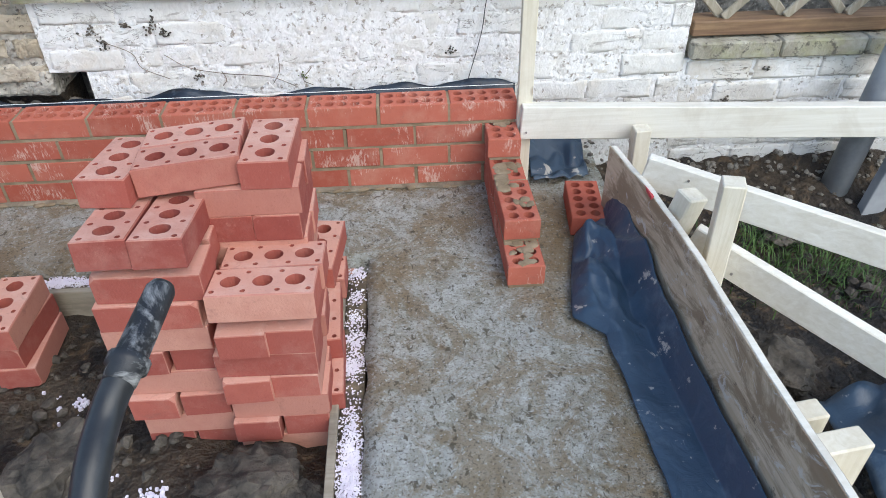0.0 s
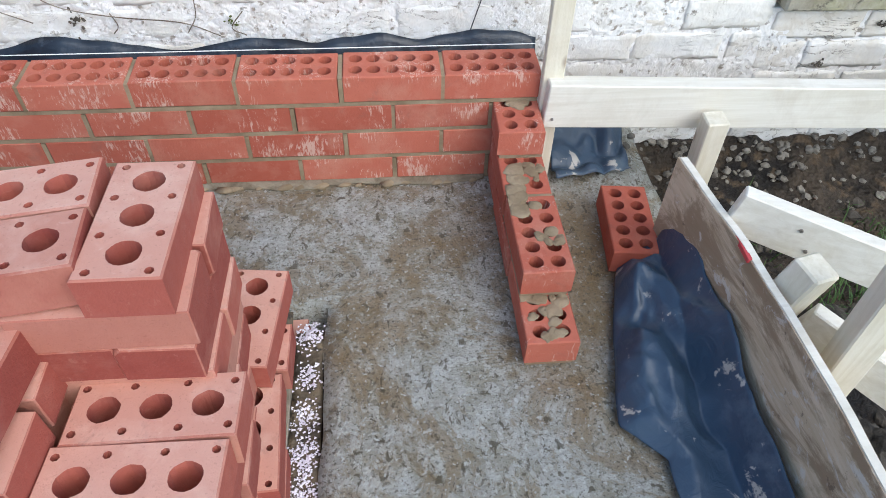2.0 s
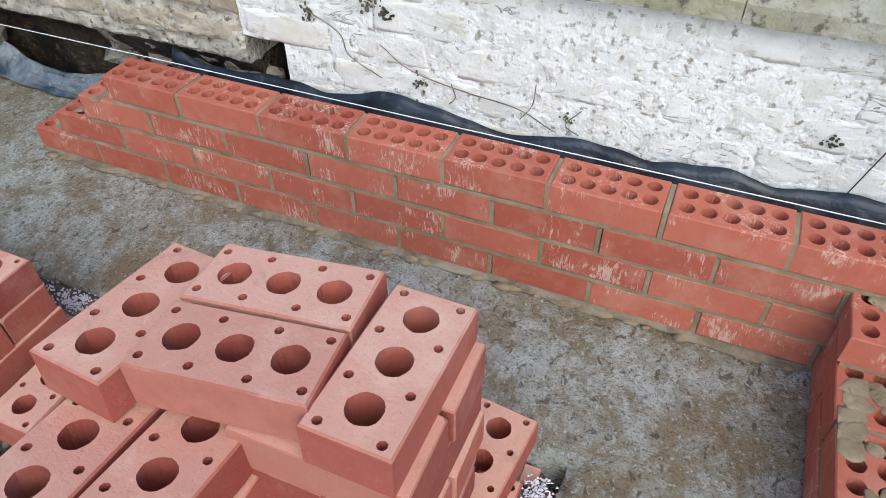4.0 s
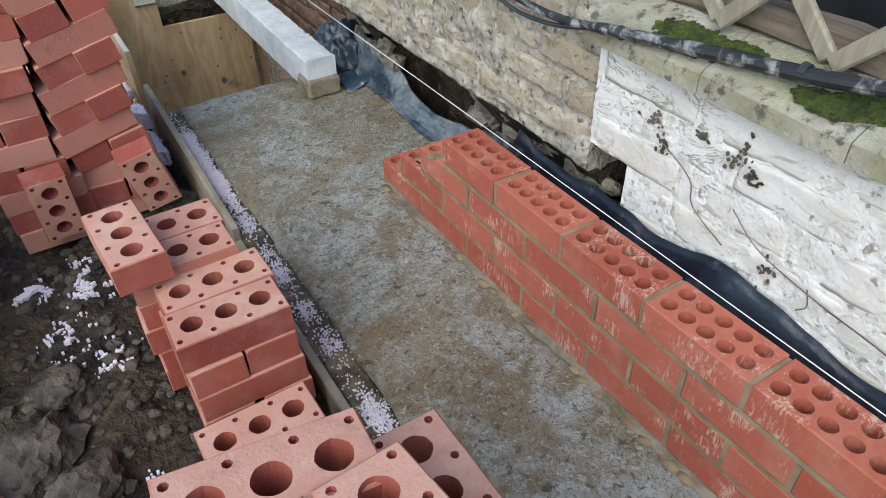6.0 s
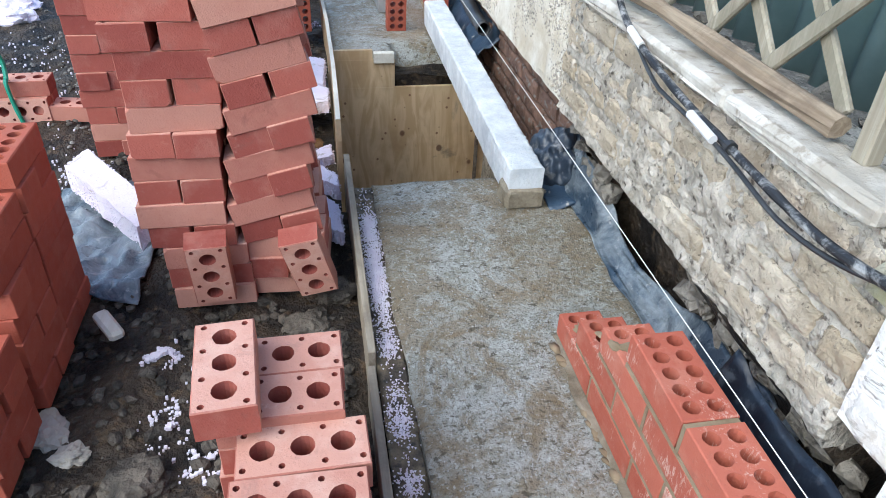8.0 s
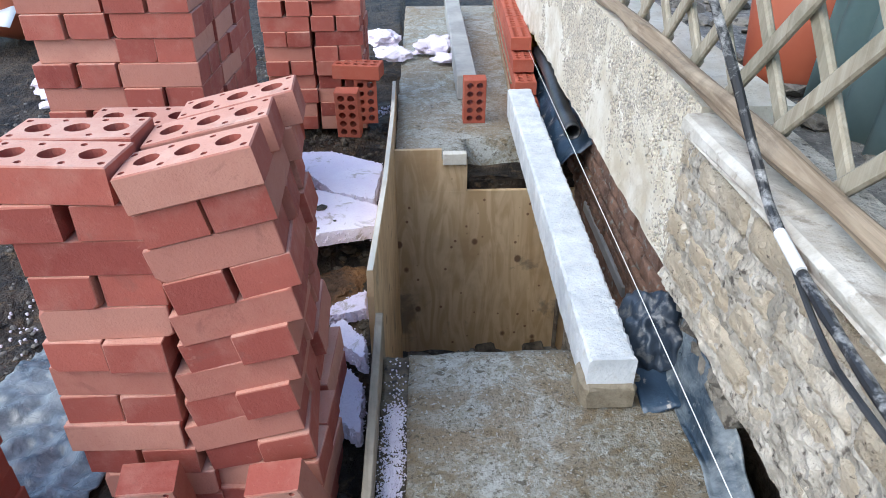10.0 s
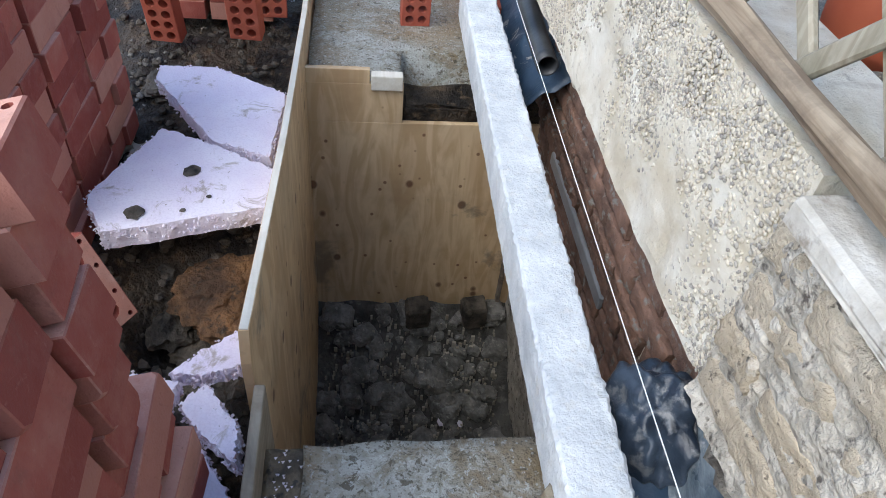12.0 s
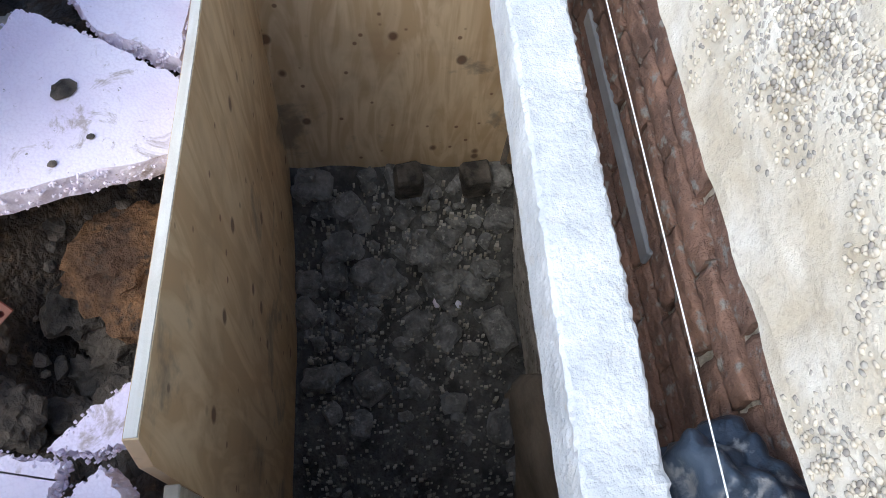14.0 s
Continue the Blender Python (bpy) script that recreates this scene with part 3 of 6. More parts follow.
def slab_piece(name, rects, depth, label, step=0.035, rag=0.012):
    """A slab whose plan is the union of the rectangles (x0, x1, y0, y1)."""
    xs, ys = set(), set()
    for x0, x1, y0, y1 in rects:
        for lo, hi, out in ((x0, x1, xs), (y0, y1, ys)):
            n = max(2, round((hi - lo) / step))
            out.update(round(lo + (hi - lo) * k / n, 4) for k in range(n + 1))
    xs, ys = sorted(xs), sorted(ys)
    bm, verts = bmesh.new(), {}

    def inside(i, j):
        if not (0 <= i < len(xs) - 1 and 0 <= j < len(ys) - 1):
            return False
        cx, cy = (xs[i] + xs[i + 1]) / 2, (ys[j] + ys[j + 1]) / 2
        return any(x0 < cx < x1 and y0 < cy < y1 for x0, x1, y0, y1 in rects)

    def vert(i, j):
        if (i, j) not in verts:
            x, y = xs[i], ys[j]
            q = Vector((x * 9, y * 9, 1))
            edge = not all(inside(i + a, j + b) for a in (-1, 0) for b in (-1, 0))
            if edge:
                x, y = x + rag * noise.noise(q), y + rag * noise.noise(q + Vector((5, 0, 0)))
            verts[i, j] = bm.verts.new((x, y, slab_top(x, y) - (0.007 if edge else 0)))
        return verts[i, j]

    for i in range(len(xs) - 1):
        for j in range(len(ys) - 1):
            if inside(i, j):
                bm.faces.new((vert(i, j), vert(i + 1, j), vert(i + 1, j + 1), vert(i, j + 1)))
    rim = [e for e in bm.edges if len(e.link_faces) == 1]
    down = bmesh.ops.extrude_edge_only(bm, edges=rim)["geom"]
    for v in down:
        if isinstance(v, bmesh.types.BMVert):
            v.co.z = -depth
    bmesh.ops.recalc_face_normals(bm, faces=bm.faces)
    return tagged(part(name, bm, CONCRETE, None, "", True), label, "foundation", "", "structure")


slab_piece("floor_slab", [(-2.965, -0.49, -0.385, 0.3), (-0.49, 0.315, -2.3, 0.2)], 1.36, "rough grey concrete strip foundation, wet with brown stains")
slab_piece("floor_slab_beyond", [(-7.2, -4.30, -0.46, -0.155), (-7.2, -4.44, -0.155, 0.3)], 1.36, "dirty grey concrete foundation beyond the trench")


# ---- trench ----
def trench():
    bm = bmesh.new()
    nx, ny = 44, 26
    g = []
    for i in range(nx + 1):
        row = []
        for j in range(ny + 1):
            x, y = -4.3 + 1.36 * i / nx, -0.5 + 0.9 * j / ny
            p = Vector((x, y, 9))
            z = -1.36 + 0.03 * noise.noise(p * 4) + 0.02 * noise.noise(p * 14) + 0.3 * max(0, 1 - (x + 4.28) / 0.42) ** 1.3
            row.append(bm.verts.new((x, y, z)))
        g.append(row)
    for i in range(nx):
        for j in range(ny):
            bm.faces.new((g[i][j], g[i + 1][j], g[i + 1][j + 1], g[i][j + 1]))
    tagged(part("trench_floor", bm, SOIL_FLOOR, None, "", True), "dark crumbly soil at the bottom of the trench", "ground", "", "structure")
    # clods on the trench floor
    for k in range(190):
        x = -4.24 + abs(random.gauss(0, 0.36))
        y = random.uniform(-0.45, 0.3)
        if x > -3.04:
            continue
        z = -1.36 + 0.3 * max(0, 1 - (x + 4.28) / 0.42) ** 1.3
        s = random.choice((0.014, 0.02, 0.028, 0.034, 0.05)) * random.uniform(0.8, 1.2)
        bm = slab_bm(-s, s, -s * 0.8, s * 0.8, -s * 0.6, s * 0.6, s * 0.3)
        bmesh.ops.triangulate(bm, faces=bm.faces[:])
        bmesh.ops.subdivide_edges(bm, edges=bm.edges[:], cuts=1)
        for v in bm.verts:
            q = v.co / s + Vector((k * 3.1, 0, 0))
            v.co *= 1 + 0.28 * noise.noise(q * 1.1) + 0.16 * noise.noise(q * 3)
        ob = part("soil_clod", bm, SOIL_DARK)
        ob.matrix_world = pose(x, y, z + 0.3 * s, random.uniform(-30, 30), random.uniform(-30, 30), random.uniform(0, 360))
        tagged(ob, "dark grey soil clod on the trench floor", "clod", "trench clods")
    bm = bmesh.new()
    for k in range(1300):
        x, y = random.uniform(-4.22, -3.0), random.uniform(-0.44, 0.28)
        z = -1.352 + 0.3 * max(0, 1 - (x + 4.28) / 0.42) ** 1.3 + random.uniform(0.0, 0.02)
        s = random.uniform(0.003, 0.0075) * random.choice((1, 1, 1, 1.5))
        slab_bm(x, x + s, y, y + s * 1.4, z - 0.02, z + s, 0, bm)
    tagged(part("gravel_specks", bm, STONE), "pale grit and foam crumbs on trench soil", "gravel", "", "stuff")
    # clay bank left standing under the old wall
    bm = slab_bm(-3.52, -2.97, 0.25, 0.36, -1.4, -0.74, 0.03)
    bmesh.ops.subdivide_edges(bm, edges=bm.edges[:], cuts=7, use_grid_fill=True)
    for v in bm.verts:
        v.co.x += 0.24 * max(0.0, v.co.z + 1.28) * max(0.0, (-2.97 - v.co.x) / 0.55)
        v.co += Vector((0.5, 1, 0.5)) * 0.045 * noise.noise(v.co * 6)
    tagged(part("clay_bank", bm, BANK, None, "", True), "brown clay bank standing at the trench side", "ground", "", "structure")
    # one lilac scrap and two bricks of clay against the end board
    for x, y, s in ((-3.84, 0.04, 0.022), (-3.83, 0.12, 0.018)):
        bm = rock_bm((s, s * 0.7, s * 0.5), x, 0.7, 1)
        bm.transform(pose(x, y, -1.335))
        tagged(part("foam_scrap", bm, LILAC), "small lilac foam scrap lying on trench soil", "foam scrap", "foam scraps in the trench")
    for y in (-0.05, 0.19):
        bm = slab_bm(-0.045, 0.045, -0.05, 0.05, 0, 0.13, 0.012)
        bm.transform(pose(-4.2, y, -1.12, 4, 6, 8))
        for v in bm.verts:
            v.co += Vector((1, 1, 1)) * 0.01 * noise.noise(v.co * 30)
        tagged(part("clay_block", bm, CLOD), "grey clay block standing against the plywood", "clay block", "clay blocks")


trench()


def boards():
    b = thing("plywood_shutter", pose(-4.2, -0.475, 0), "knotty brown plywood shutter lining the trench side", "formwork board")
    inv = b.matrix_world.inverted()
    # side board, its top falling slightly away from the near end
    bm = bmesh.new()
    prof = [(-5.05, 0.075), (-4.46, 0.11), (-3.7, 0.15), (-3.3, 0.175), (-3.068, 0.19), (-3.05, 0.12)]
    rows = []
    for x, top in prof:
        bow = 0.012 * math.sin((x + 5) * 1.7)
        rows.append([bm.verts.new((x, y + bow, z)) for y, z in ((-0.492, -1.4), (-0.474, -1.4), (-0.474, top), (-0.492, top))])
    for a, c in zip(rows, rows[1:]):
        for k in range(4):
            bm.faces.new((a[k], a[(k + 1) % 4], c[(k + 1) % 4], c[k]))
    bm.faces.new(rows[0])
    bm.faces.new(rows[-1][::-1])
    bmesh.ops.recalc_face_normals(bm, faces=bm.faces)
    bm.transform(inv)
    part("side_board", bm, PLY, b)
    bm = bmesh.new()
    rows = []
    for i in range(31):
        x = -5.04 + 1.97 * i / 30
        k = max(j for j in range(len(prof) - 1) if prof[j][0] <= x)
        f = (x - prof[k][0]) / (prof[k + 1][0] - prof[k][0])
        top = prof[k][1] + f * (prof[k + 1][1] - prof[k][1]) + 0.0015 * noise.noise(Vector((x * 40, 0, 0)))
        bow = 0.012 * (math.sin((prof[k][0] + 5) * 1.7) * (1 - f) + math.sin((prof[k + 1][0] + 5) * 1.7) * f)
        rows.append([bm.verts.new((x, y + bow, z)) for y, z in ((-0.4912, top - 0.004), (-0.4748, top - 0.004), (-0.4756, top + 0.0025), (-0.4904, top + 0.0025))])
    for a, c in zip(rows, rows[1:]):
        for k in range(4):
            bm.faces.new((a[k], a[(k + 1) % 4], c[(k + 1) % 4], c[k]))
    bm.faces.new(rows[0])
    bm.faces.new(rows[-1][::-1])
    bmesh.ops.recalc_face_normals(bm, faces=bm.faces)
    bm.transform(inv)
    part("top_edge", bm, PINE_X, b, "pale sawn plywood edge")
    e = thing("plywood_end_shutter", pose(-4.27, -0.1, -1.3), "stepped knotty plywood board closing the trench end", "formwork board")
    inv = e.matrix_world.inverted()
    bm = slab_bm(-4.288, -4.268, -0.47, 0.34, -1.38, -0.176, 0.0015)
    slab_bm(-4.288, -4.268, -0.47, -0.152, -0.176, -0.03, 0.0015, bm)
    slab_bm(-4.288, -4.268, -0.47, -0.262, -0.03, 0.02, 0.0015, bm)
    bm.transform(inv)
    part("end_board", bm, PLY, e)
    bm = slab_bm(-4.286, -4.25, -0.258, -0.156, -0.045, 0.008, 0.003)
    bm.transform(inv)
    part("cleat", bm, PINE_X, e, "small pale timber cleat in the notch")
    bm = slab_bm(-4.46, -4.292, -0.15, 0.33, -1.36, -0.13, 0.01)
    bmesh.ops.subdivide_edges(bm, edges=bm.edges[:], cuts=5)
    for v in bm.verts:
        v.co += Vector((0.3, 0.3, 1)) * 0.03 * noise.noise(v.co * 14)
    tagged(part("mud_ledge", bm, MUD), "dark wet mud ledge behind the notched board", "ground", "", "structure")
    bm = slab_bm(-4.265, -4.245, 0.283, 0.3, -1.35, -0.25, 0.002)
    bm.transform(inv)
    part("batten", bm, ROTTEN, e, "dark upright batten")
    # the slab's own edge board
    d = thing("edge_board", pose(-1.8, -0.47, 0), "weathered timber edge board beside the concrete strip", "formwork board")
    inv = d.matrix_world.inverted()
    for x0, x1, z, y in ((-3.035, -2.1, 0.03, -0.474), (-2.085, -1.25, 0.002, -0.478), (-1.24, -0.56, -0.008, -0.482)):
        bm = slab_bm(x0, x1, y, y + 0.02, -0.2, z, 0.002)
        for v in bm.verts:
            v.co.z += 0.006 * noise.noise(v.co * 4) + (0.05 if v.co.x < -2.9 and v.co.z > 0 else 0)
        bm.transform(inv)
        part("plank", bm, PLY_GREY, d)
    d = thing("return_edge_board", pose(-0.55, -1.2, 0), "pale timber edge board beside the concrete", "formwork board")
    bm = slab_bm(-0.572, -0.552, -2.3, -0.56, -0.2, -0.004, 0.002)
    bm.transform(d.matrix_world.inverted())
    part("plank", bm, PLY_GREY, d)


boards()


def bead_strip():
    """Foam beads spilled into the joint beside the slab."""
    def bed_z(x, y):
        p = Vector((x, y, 2))
        return -0.017 + 0.012 * noise.noise(p * 11) + 0.007 * noise.noise(p * 37)

    def bed(x0, x1, y0, y1):
        def f(u, v):
            x, y = x0 + (x1 - x0) * u, y0 + (y1 - y0) * v
            return (x, y, bed_z(x, y))
        return f

    for x0, x1, y0, y1 in ((-2.96, -0.56, -0.454, -0.383), (-0.551, -0.493, -1.9, -0.44)):
        n = (170, 6) if x1 - x0 > 1 else (5, 110)
        tagged(part("joint_bed", sheet_bm(bed(x0, x1, y0, y1), n[0], n[1], 0.001), JOINT_MUD, None, "", True), "lumpy mud in the joint beside the concrete edge", "joint", "", "structure")
    bm = bmesh.new()

    def bead(x, y):
        s = random.uniform(0.0018, 0.0042)
        z = bed_z(x, y) + random.uniform(0.001, 0.005)
        v = [bm.verts.new((x + s * a, y + s * b, z + s * c)) for a, b, c in ((1, 0, 0), (-0.5, 0.87, 0), (-0.5, -0.87, 0), (0, 0, 1), (0, 0, -1))]
        for a, b in ((0, 1), (1, 2), (2, 0)):
            bm.faces.new((v[a], v[b], v[3]))
            bm.faces.new((v[b], v[a], v[4]))

    for k in range(17000):
        x = random.uniform(-2.96, -0.6)
        c = noise.noise(Vector((x * 2.2, 0, 4))) + 0.7 * noise.noise(Vector((x * 9, 1, 4)))
        if random.random() < min(1, max(0.04, 0.22 + 1.5 * c + 0.25 * (x < -1.1))):
            bead(x, -0.418 + 0.008 * noise.noise(Vector((x * 7, 2, 0))) + random.gauss(0, 0.014))
    for k in range(15000):
        y = random.uniform(-1.9, -0.42)
        c = noise.noise(Vector((0, y * 4, 8))) + 0.7 * noise.noise(Vector((0, y * 13, 8)))
        if random.random() < min(1, max(0.06, 0.32 + 1.5 * c)):
            bead(-0.522 + random.gauss(0, 0.014), y)
    tagged(part("foam_beads", bm, GRIT), "white foam beads spilled along the concrete edge", "foam beads", "", "stuff")
    bm = bmesh.new()
    spots = [(-2.3, -0.97, 0.04), (-2.28, -1.0, 0.03), (-2.32, -0.85, 0.06), (-2.25, -0.87, 0.05), (-2.22, -0.83, 0.04), (-1.95, -0.85, 0.06), (-2.05, -0.93, 0.09), (-1.5, -0.83, 0.05), (-1.25, -0.8, 0.05),
             (-3.3, -1.5, 0.2), (-3.9, -1.7, 0.3), (-4.6, -1.9, 0.4), (-1.1, -1.05, 0.06), (-0.95, -1.12, 0.05), (-5.1, -0.55, 0.08)]
    for cx, cy, r in spots:
        for k in range(230):
            x, y = cx + random.gauss(0, r * 0.55), cy + random.gauss(0, r * 0.35)
            if noise.noise(Vector((x * 26, y * 26, 3))) < 0.0:
                continue
            s = random.uniform(0.0025, 0.0075)
            z = max(ground_z(x, y), -0.16) + s * 0.6
            slab_bm(x, x + s, y, y + s, z - s, z + s * 0.6, 0, bm)
    tagged(part("scattered_foam_crumbs", bm, GRIT), "white foam crumbs scattered over the mud", "foam crumbs", "", "stuff")


bead_strip()


# ---- the new brick wall ----
def new_wall():
    w = thing("brick_wall", pose(0, 0, 0), "fresh red perforated-brick wall, four courses, ends racked back", "brick wall", "", "structure")
    joints = bmesh.new()
    P = 0.225
    for c in range(4):
        z0, half = 0.075 * c + 0.010, c % 2 == 0
        right = -0.1125 if half else 0.0
        left = (-2.1275, -2.015, -1.9025, -1.79)[c]
        k = 0
        while right - k * P - BL > left - 0.05:
            x = right - k * P - BL / 2
            top = c == 3 or x - BL / 2 < (-2.1275, -2.015, -1.9025, -1.79)[min(c + 1, 3)] - 0.02
            lay(B10 if top else BW0, pose(x + random.uniform(-0.0015, 0.0015), BW / 2 + random.uniform(-0.0015, 0.0015), z0 + random.uniform(-0.001, 0.001), 0, random.gauss(0, 0.15), random.gauss(0, 0.35)), w)
            k += 1
        x1 = 0.0 if not half else -0.003
        slab_bm(left + 0.004, x1 - 0.004, 0.0012, BW - 0.004, z0 - 0.0105, z0 - 0.0005, 0, joints)
        for j in range(k):
            xj = right - j * P
            if xj < -0.01:
                slab_bm(xj + 0.0002, xj + 0.0098, 0.0012, BW - 0.0035, z0 - 0.001, z0 + BH - 0.004, 0, joints)
    # return towards the walk
    for c, ends in enumerate(((0.1025, -0.1125, -0.3375, -0.5625), (0.0, -0.225, -0.45), (0.1025, -0.1125))):
        z0 = 0.075 * c + 0.010
        for i in range(len(ends) - 1):
            y1, y0 = ends[i] - (0.010 if i or not c % 2 == 0 else 0), ends[i + 1]
            top = (c, i) in ((2, 0), (1, 1), (1, 0), (0, 2))
            lay(B10 if top else BW0, pose(-BW / 2 + random.uniform(-0.002, 0.002), (y0 + y1) / 2, z0, 0, random.gauss(0, 0.2), 90 + random.gauss(0, 0.5)), w)
            slab_bm(-BW + 0.004, -0.004, y1 - 0.0005, y1 + 0.0103, z0, z0 + BH - 0.004, 0, joints)
        slab_bm(-BW + 0.003, -0.003, ends[-1] + 0.004, -0.003, z0 - 0.0105, z0 - 0.0005, 0, joints)
    part("mortar_joints", joints, MORTAR, w, "grey-brown mortar bedding")
    # blobs of mortar left on the steps and along the foot
    bm = bmesh.new()
    for x, y, z, s in ((-0.07, -0.17, 0.15, 0.024), (-0.03, -0.15, 0.15, 0.018), (-0.075, -0.25, 0.15, 0.028), (-0.06, -0.475, 0.075, 0.022), (-0.03, -0.47, 0.075, 0.02),
                       (-0.045, -0.53, 0.075, 0.015), (-0.02, -0.36, 0.15, 0.015), (-1.95, 0.05, 0.15, 0.014), (-2.06, 0.05, 0.075, 0.017), (-1.84, 0.03, 0.225, 0.016), (-0.05, 0.0, 0.225, 0.02)):
        for q in range(6):
            r0 = s * random.uniform(0.35, 0.85)
            r = rock_bm((r0 * 1.3, r0, 0.0035), x * 3 + y + q, 0.5, 3)
            for v in r.verts:
                v.co.z *= 1 + 0.6 * noise.noise(v.co * 90 + Vector((q, 0, 0)))
                v.co.x *= 1 + 0.3 * noise.noise(v.co * 60 + Vector((0, q, 0)))
            r.transform(pose(x + random.gauss(0, s * 0.7), y + random.gauss(0, s * 0.9), z - 0.0005, 0, 0, q * 70))
            for v in r.verts:
                v.co.x = min(v.co.x, -0.002) if x < -0.2 else max(-0.1, min(v.co.x, -0.002))
            me = bpy.data.meshes.new("tmp")
            r.to_mesh(me)
            r.free()
            bm.from_mesh(me)
    for k in range(60):
        x = random.uniform(-2.1, -0.12)
        s = random.uniform(0.006, 0.018)
        r = rock_bm((s * 1.6, s, s * 0.35), k, 0.5, 1)
        r.transform(pose(x, -0.004 - random.uniform(0, 0.012), 0.003, 0, 0, random.uniform(0, 40)))
        me = bpy.data.meshes.new("tmp")
        r.to_mesh(me)
        r.free()
        bm.from_mesh(me)
    part("mortar_droppings", bm, MORTAR, w, "smeared mortar lumps", True)

    def foot(u, v):
        x = -2.13 + 2.02 * u
        wide = 0.022 + 0.018 * noise.noise(Vector((x * 6, 0, 0))) + 0.007 * noise.noise(Vector((x * 25, 0, 0)))
        return (x, 0.004 - wide * v, 0.0125 - 0.0085 * v + 0.002 * noise.noise(Vector((x * 40, v * 3, 0))))

    part("mortar_fillet", sheet_bm(foot, 160, 3, 0.004), WET_MORTAR, w, "wet mortar smeared along the foot", True)


new_wall()


# ---- the old boundary wall ----
def worn_brick(length, height, depth, seed, rough, mats, chamfer=0.005):
    """An uneven old brick whose front faces -y; base centred on the origin."""
    nx, nz = 20, 8
    bm = bmesh.new()
    g = []
    for i in range(nx + 1):
        row = []
        for k in range(nz + 1):
            x, z = (i / nx - 0.5) * length, k / nz * height
            q = Vector((x * 16 + seed * 5.7, seed * 2.1, z * 22))
            d = rough * (0.7 * noise.noise(q) + 0.8 * noise.noise(q * 2.7) + 0.5 * noise.noise(q * 5.1))
            edge = chamfer if i in (0, nx) or k in (0, nz) else 0.0
            if i in (0, nx):
                x += 0.006 * noise.noise(q * 1.9)
            if k in (0, nz):
                z += 0.006 * noise.noise(q * 1.5 + Vector((3, 0, 0)))
            row.append(bm.verts.new((x, d + edge, z)))
        g.append(row)
    for i in range(nx):
        for k in range(nz):
            bm.faces.new((g[i][k], g[i + 1][k], g[i + 1][k + 1], g[i][k + 1]))
    rim = [g[i][0] for i in range(nx + 1)] + [g[nx][k] for k in range(1, nz + 1)] + [g[i][nz] for i in range(nx - 1, -1, -1)] + [g[0][k] for k in range(nz - 1, 0, -1)]
    back = [bm.verts.new((v.co.x, depth, v.co.z)) for v in rim]
    for i in range(len(rim)):
        k = (i + 1) % len(rim)
        bm.faces.new((rim[k], rim[i], back[i], back[k]))
    bmesh.ops.recalc_face_normals(bm, faces=bm.faces)
    me = bpy.data.meshes.new("brick")
    bm.to_mesh(me)
    bm.free()
    me.materials.append(mats)
    me.polygons.foreach_set("use_smooth", [len(p.vertices) == 4 and p.index < nx * nz for p in me.polygons])
    return me


def backing(parent, x0, x1, z0, z1, face, back, material, rough, name="core", step=0.03, lumps=0.0):
    """The body of a wall, with a rough joint face."""
    nx, nz = max(2, round((x1 - x0) / step)), max(2, round((z1 - z0) / step))
    bm = bmesh.new()
    g = []
    for i in range(nx + 1):
        row = []
        for k in range(nz + 1):
            x, z = x0 + (x1 - x0) * i / nx, z0 + (z1 - z0) * k / nz
            q = Vector((x * 14, 2, z * 14))
            y = face(x, z) if callable(face) else face
            y += rough * (noise.noise(q) + 0.5 * noise.noise(q * 2.9))
            if lumps:
                y += lumps * (noise.noise(Vector((x * 5, 7, z * 9))) + 0.8 * noise.noise(Vector((x * 26, 4, z * 38))) + 0.5 * noise.noise(Vector((x * 70, 4, z * 80))))
            row.append(bm.verts.new((x, y, z)))
        g.append(row)
    for i in range(nx):
        for k in range(nz):
            bm.faces.new((g[i][k], g[i + 1][k], g[i + 1][k + 1], g[i][k + 1]))
    rim = [g[i][0] for i in range(nx + 1)] + [g[nx][k] for k in range(1, nz + 1)] + [g[i][nz] for i in range(nx - 1, -1, -1)] + [g[0][k] for k in range(nz - 1, 0, -1)]
    b = [bm.verts.new((v.co.x, back, v.co.z)) for v in rim]
    for i in range(len(rim)):
        k = (i + 1) % len(rim)
        bm.faces.new((rim[k], rim[i], b[i], b[k]))
    bm.faces.new(b)
    bmesh.ops.recalc_face_normals(bm, faces=bm.faces)
    return part(name, bm, material, parent)


def courses(parent, meshes, x0, x1, z0, z1, length, height, face, joint, gap_rate=0.0, stagger=0.5, wob=0.006):
    z, c = z0, 0
    while z + height <= z1 + 0.012:
        x = x0 - (length * stagger if c % 2 else 0) + random.uniform(0, 0.02)
        while x < x1:
            a, b = max(x, x0), min(x + length - joint, x1)
            if b - a > 0.05 and random.random() >= gap_rate:
                s = (b - a) / (length - joint)
                ob = new("brick", random.choice(meshes))
                ob.parent = parent
                m = pose((a + b) / 2, face + random.uniform(-wob, wob), z + random.uniform(-0.003, 0.003), random.gauss(0, wob * 110), random.gauss(0, 0.5), random.gauss(0, wob * 60))
                ob.matrix_basis = m @ Matrix.Diagonal((s, 1, 1, 1))
            x += length + random.uniform(-0.012, 0.012)
        z += height + joint
        c += 1


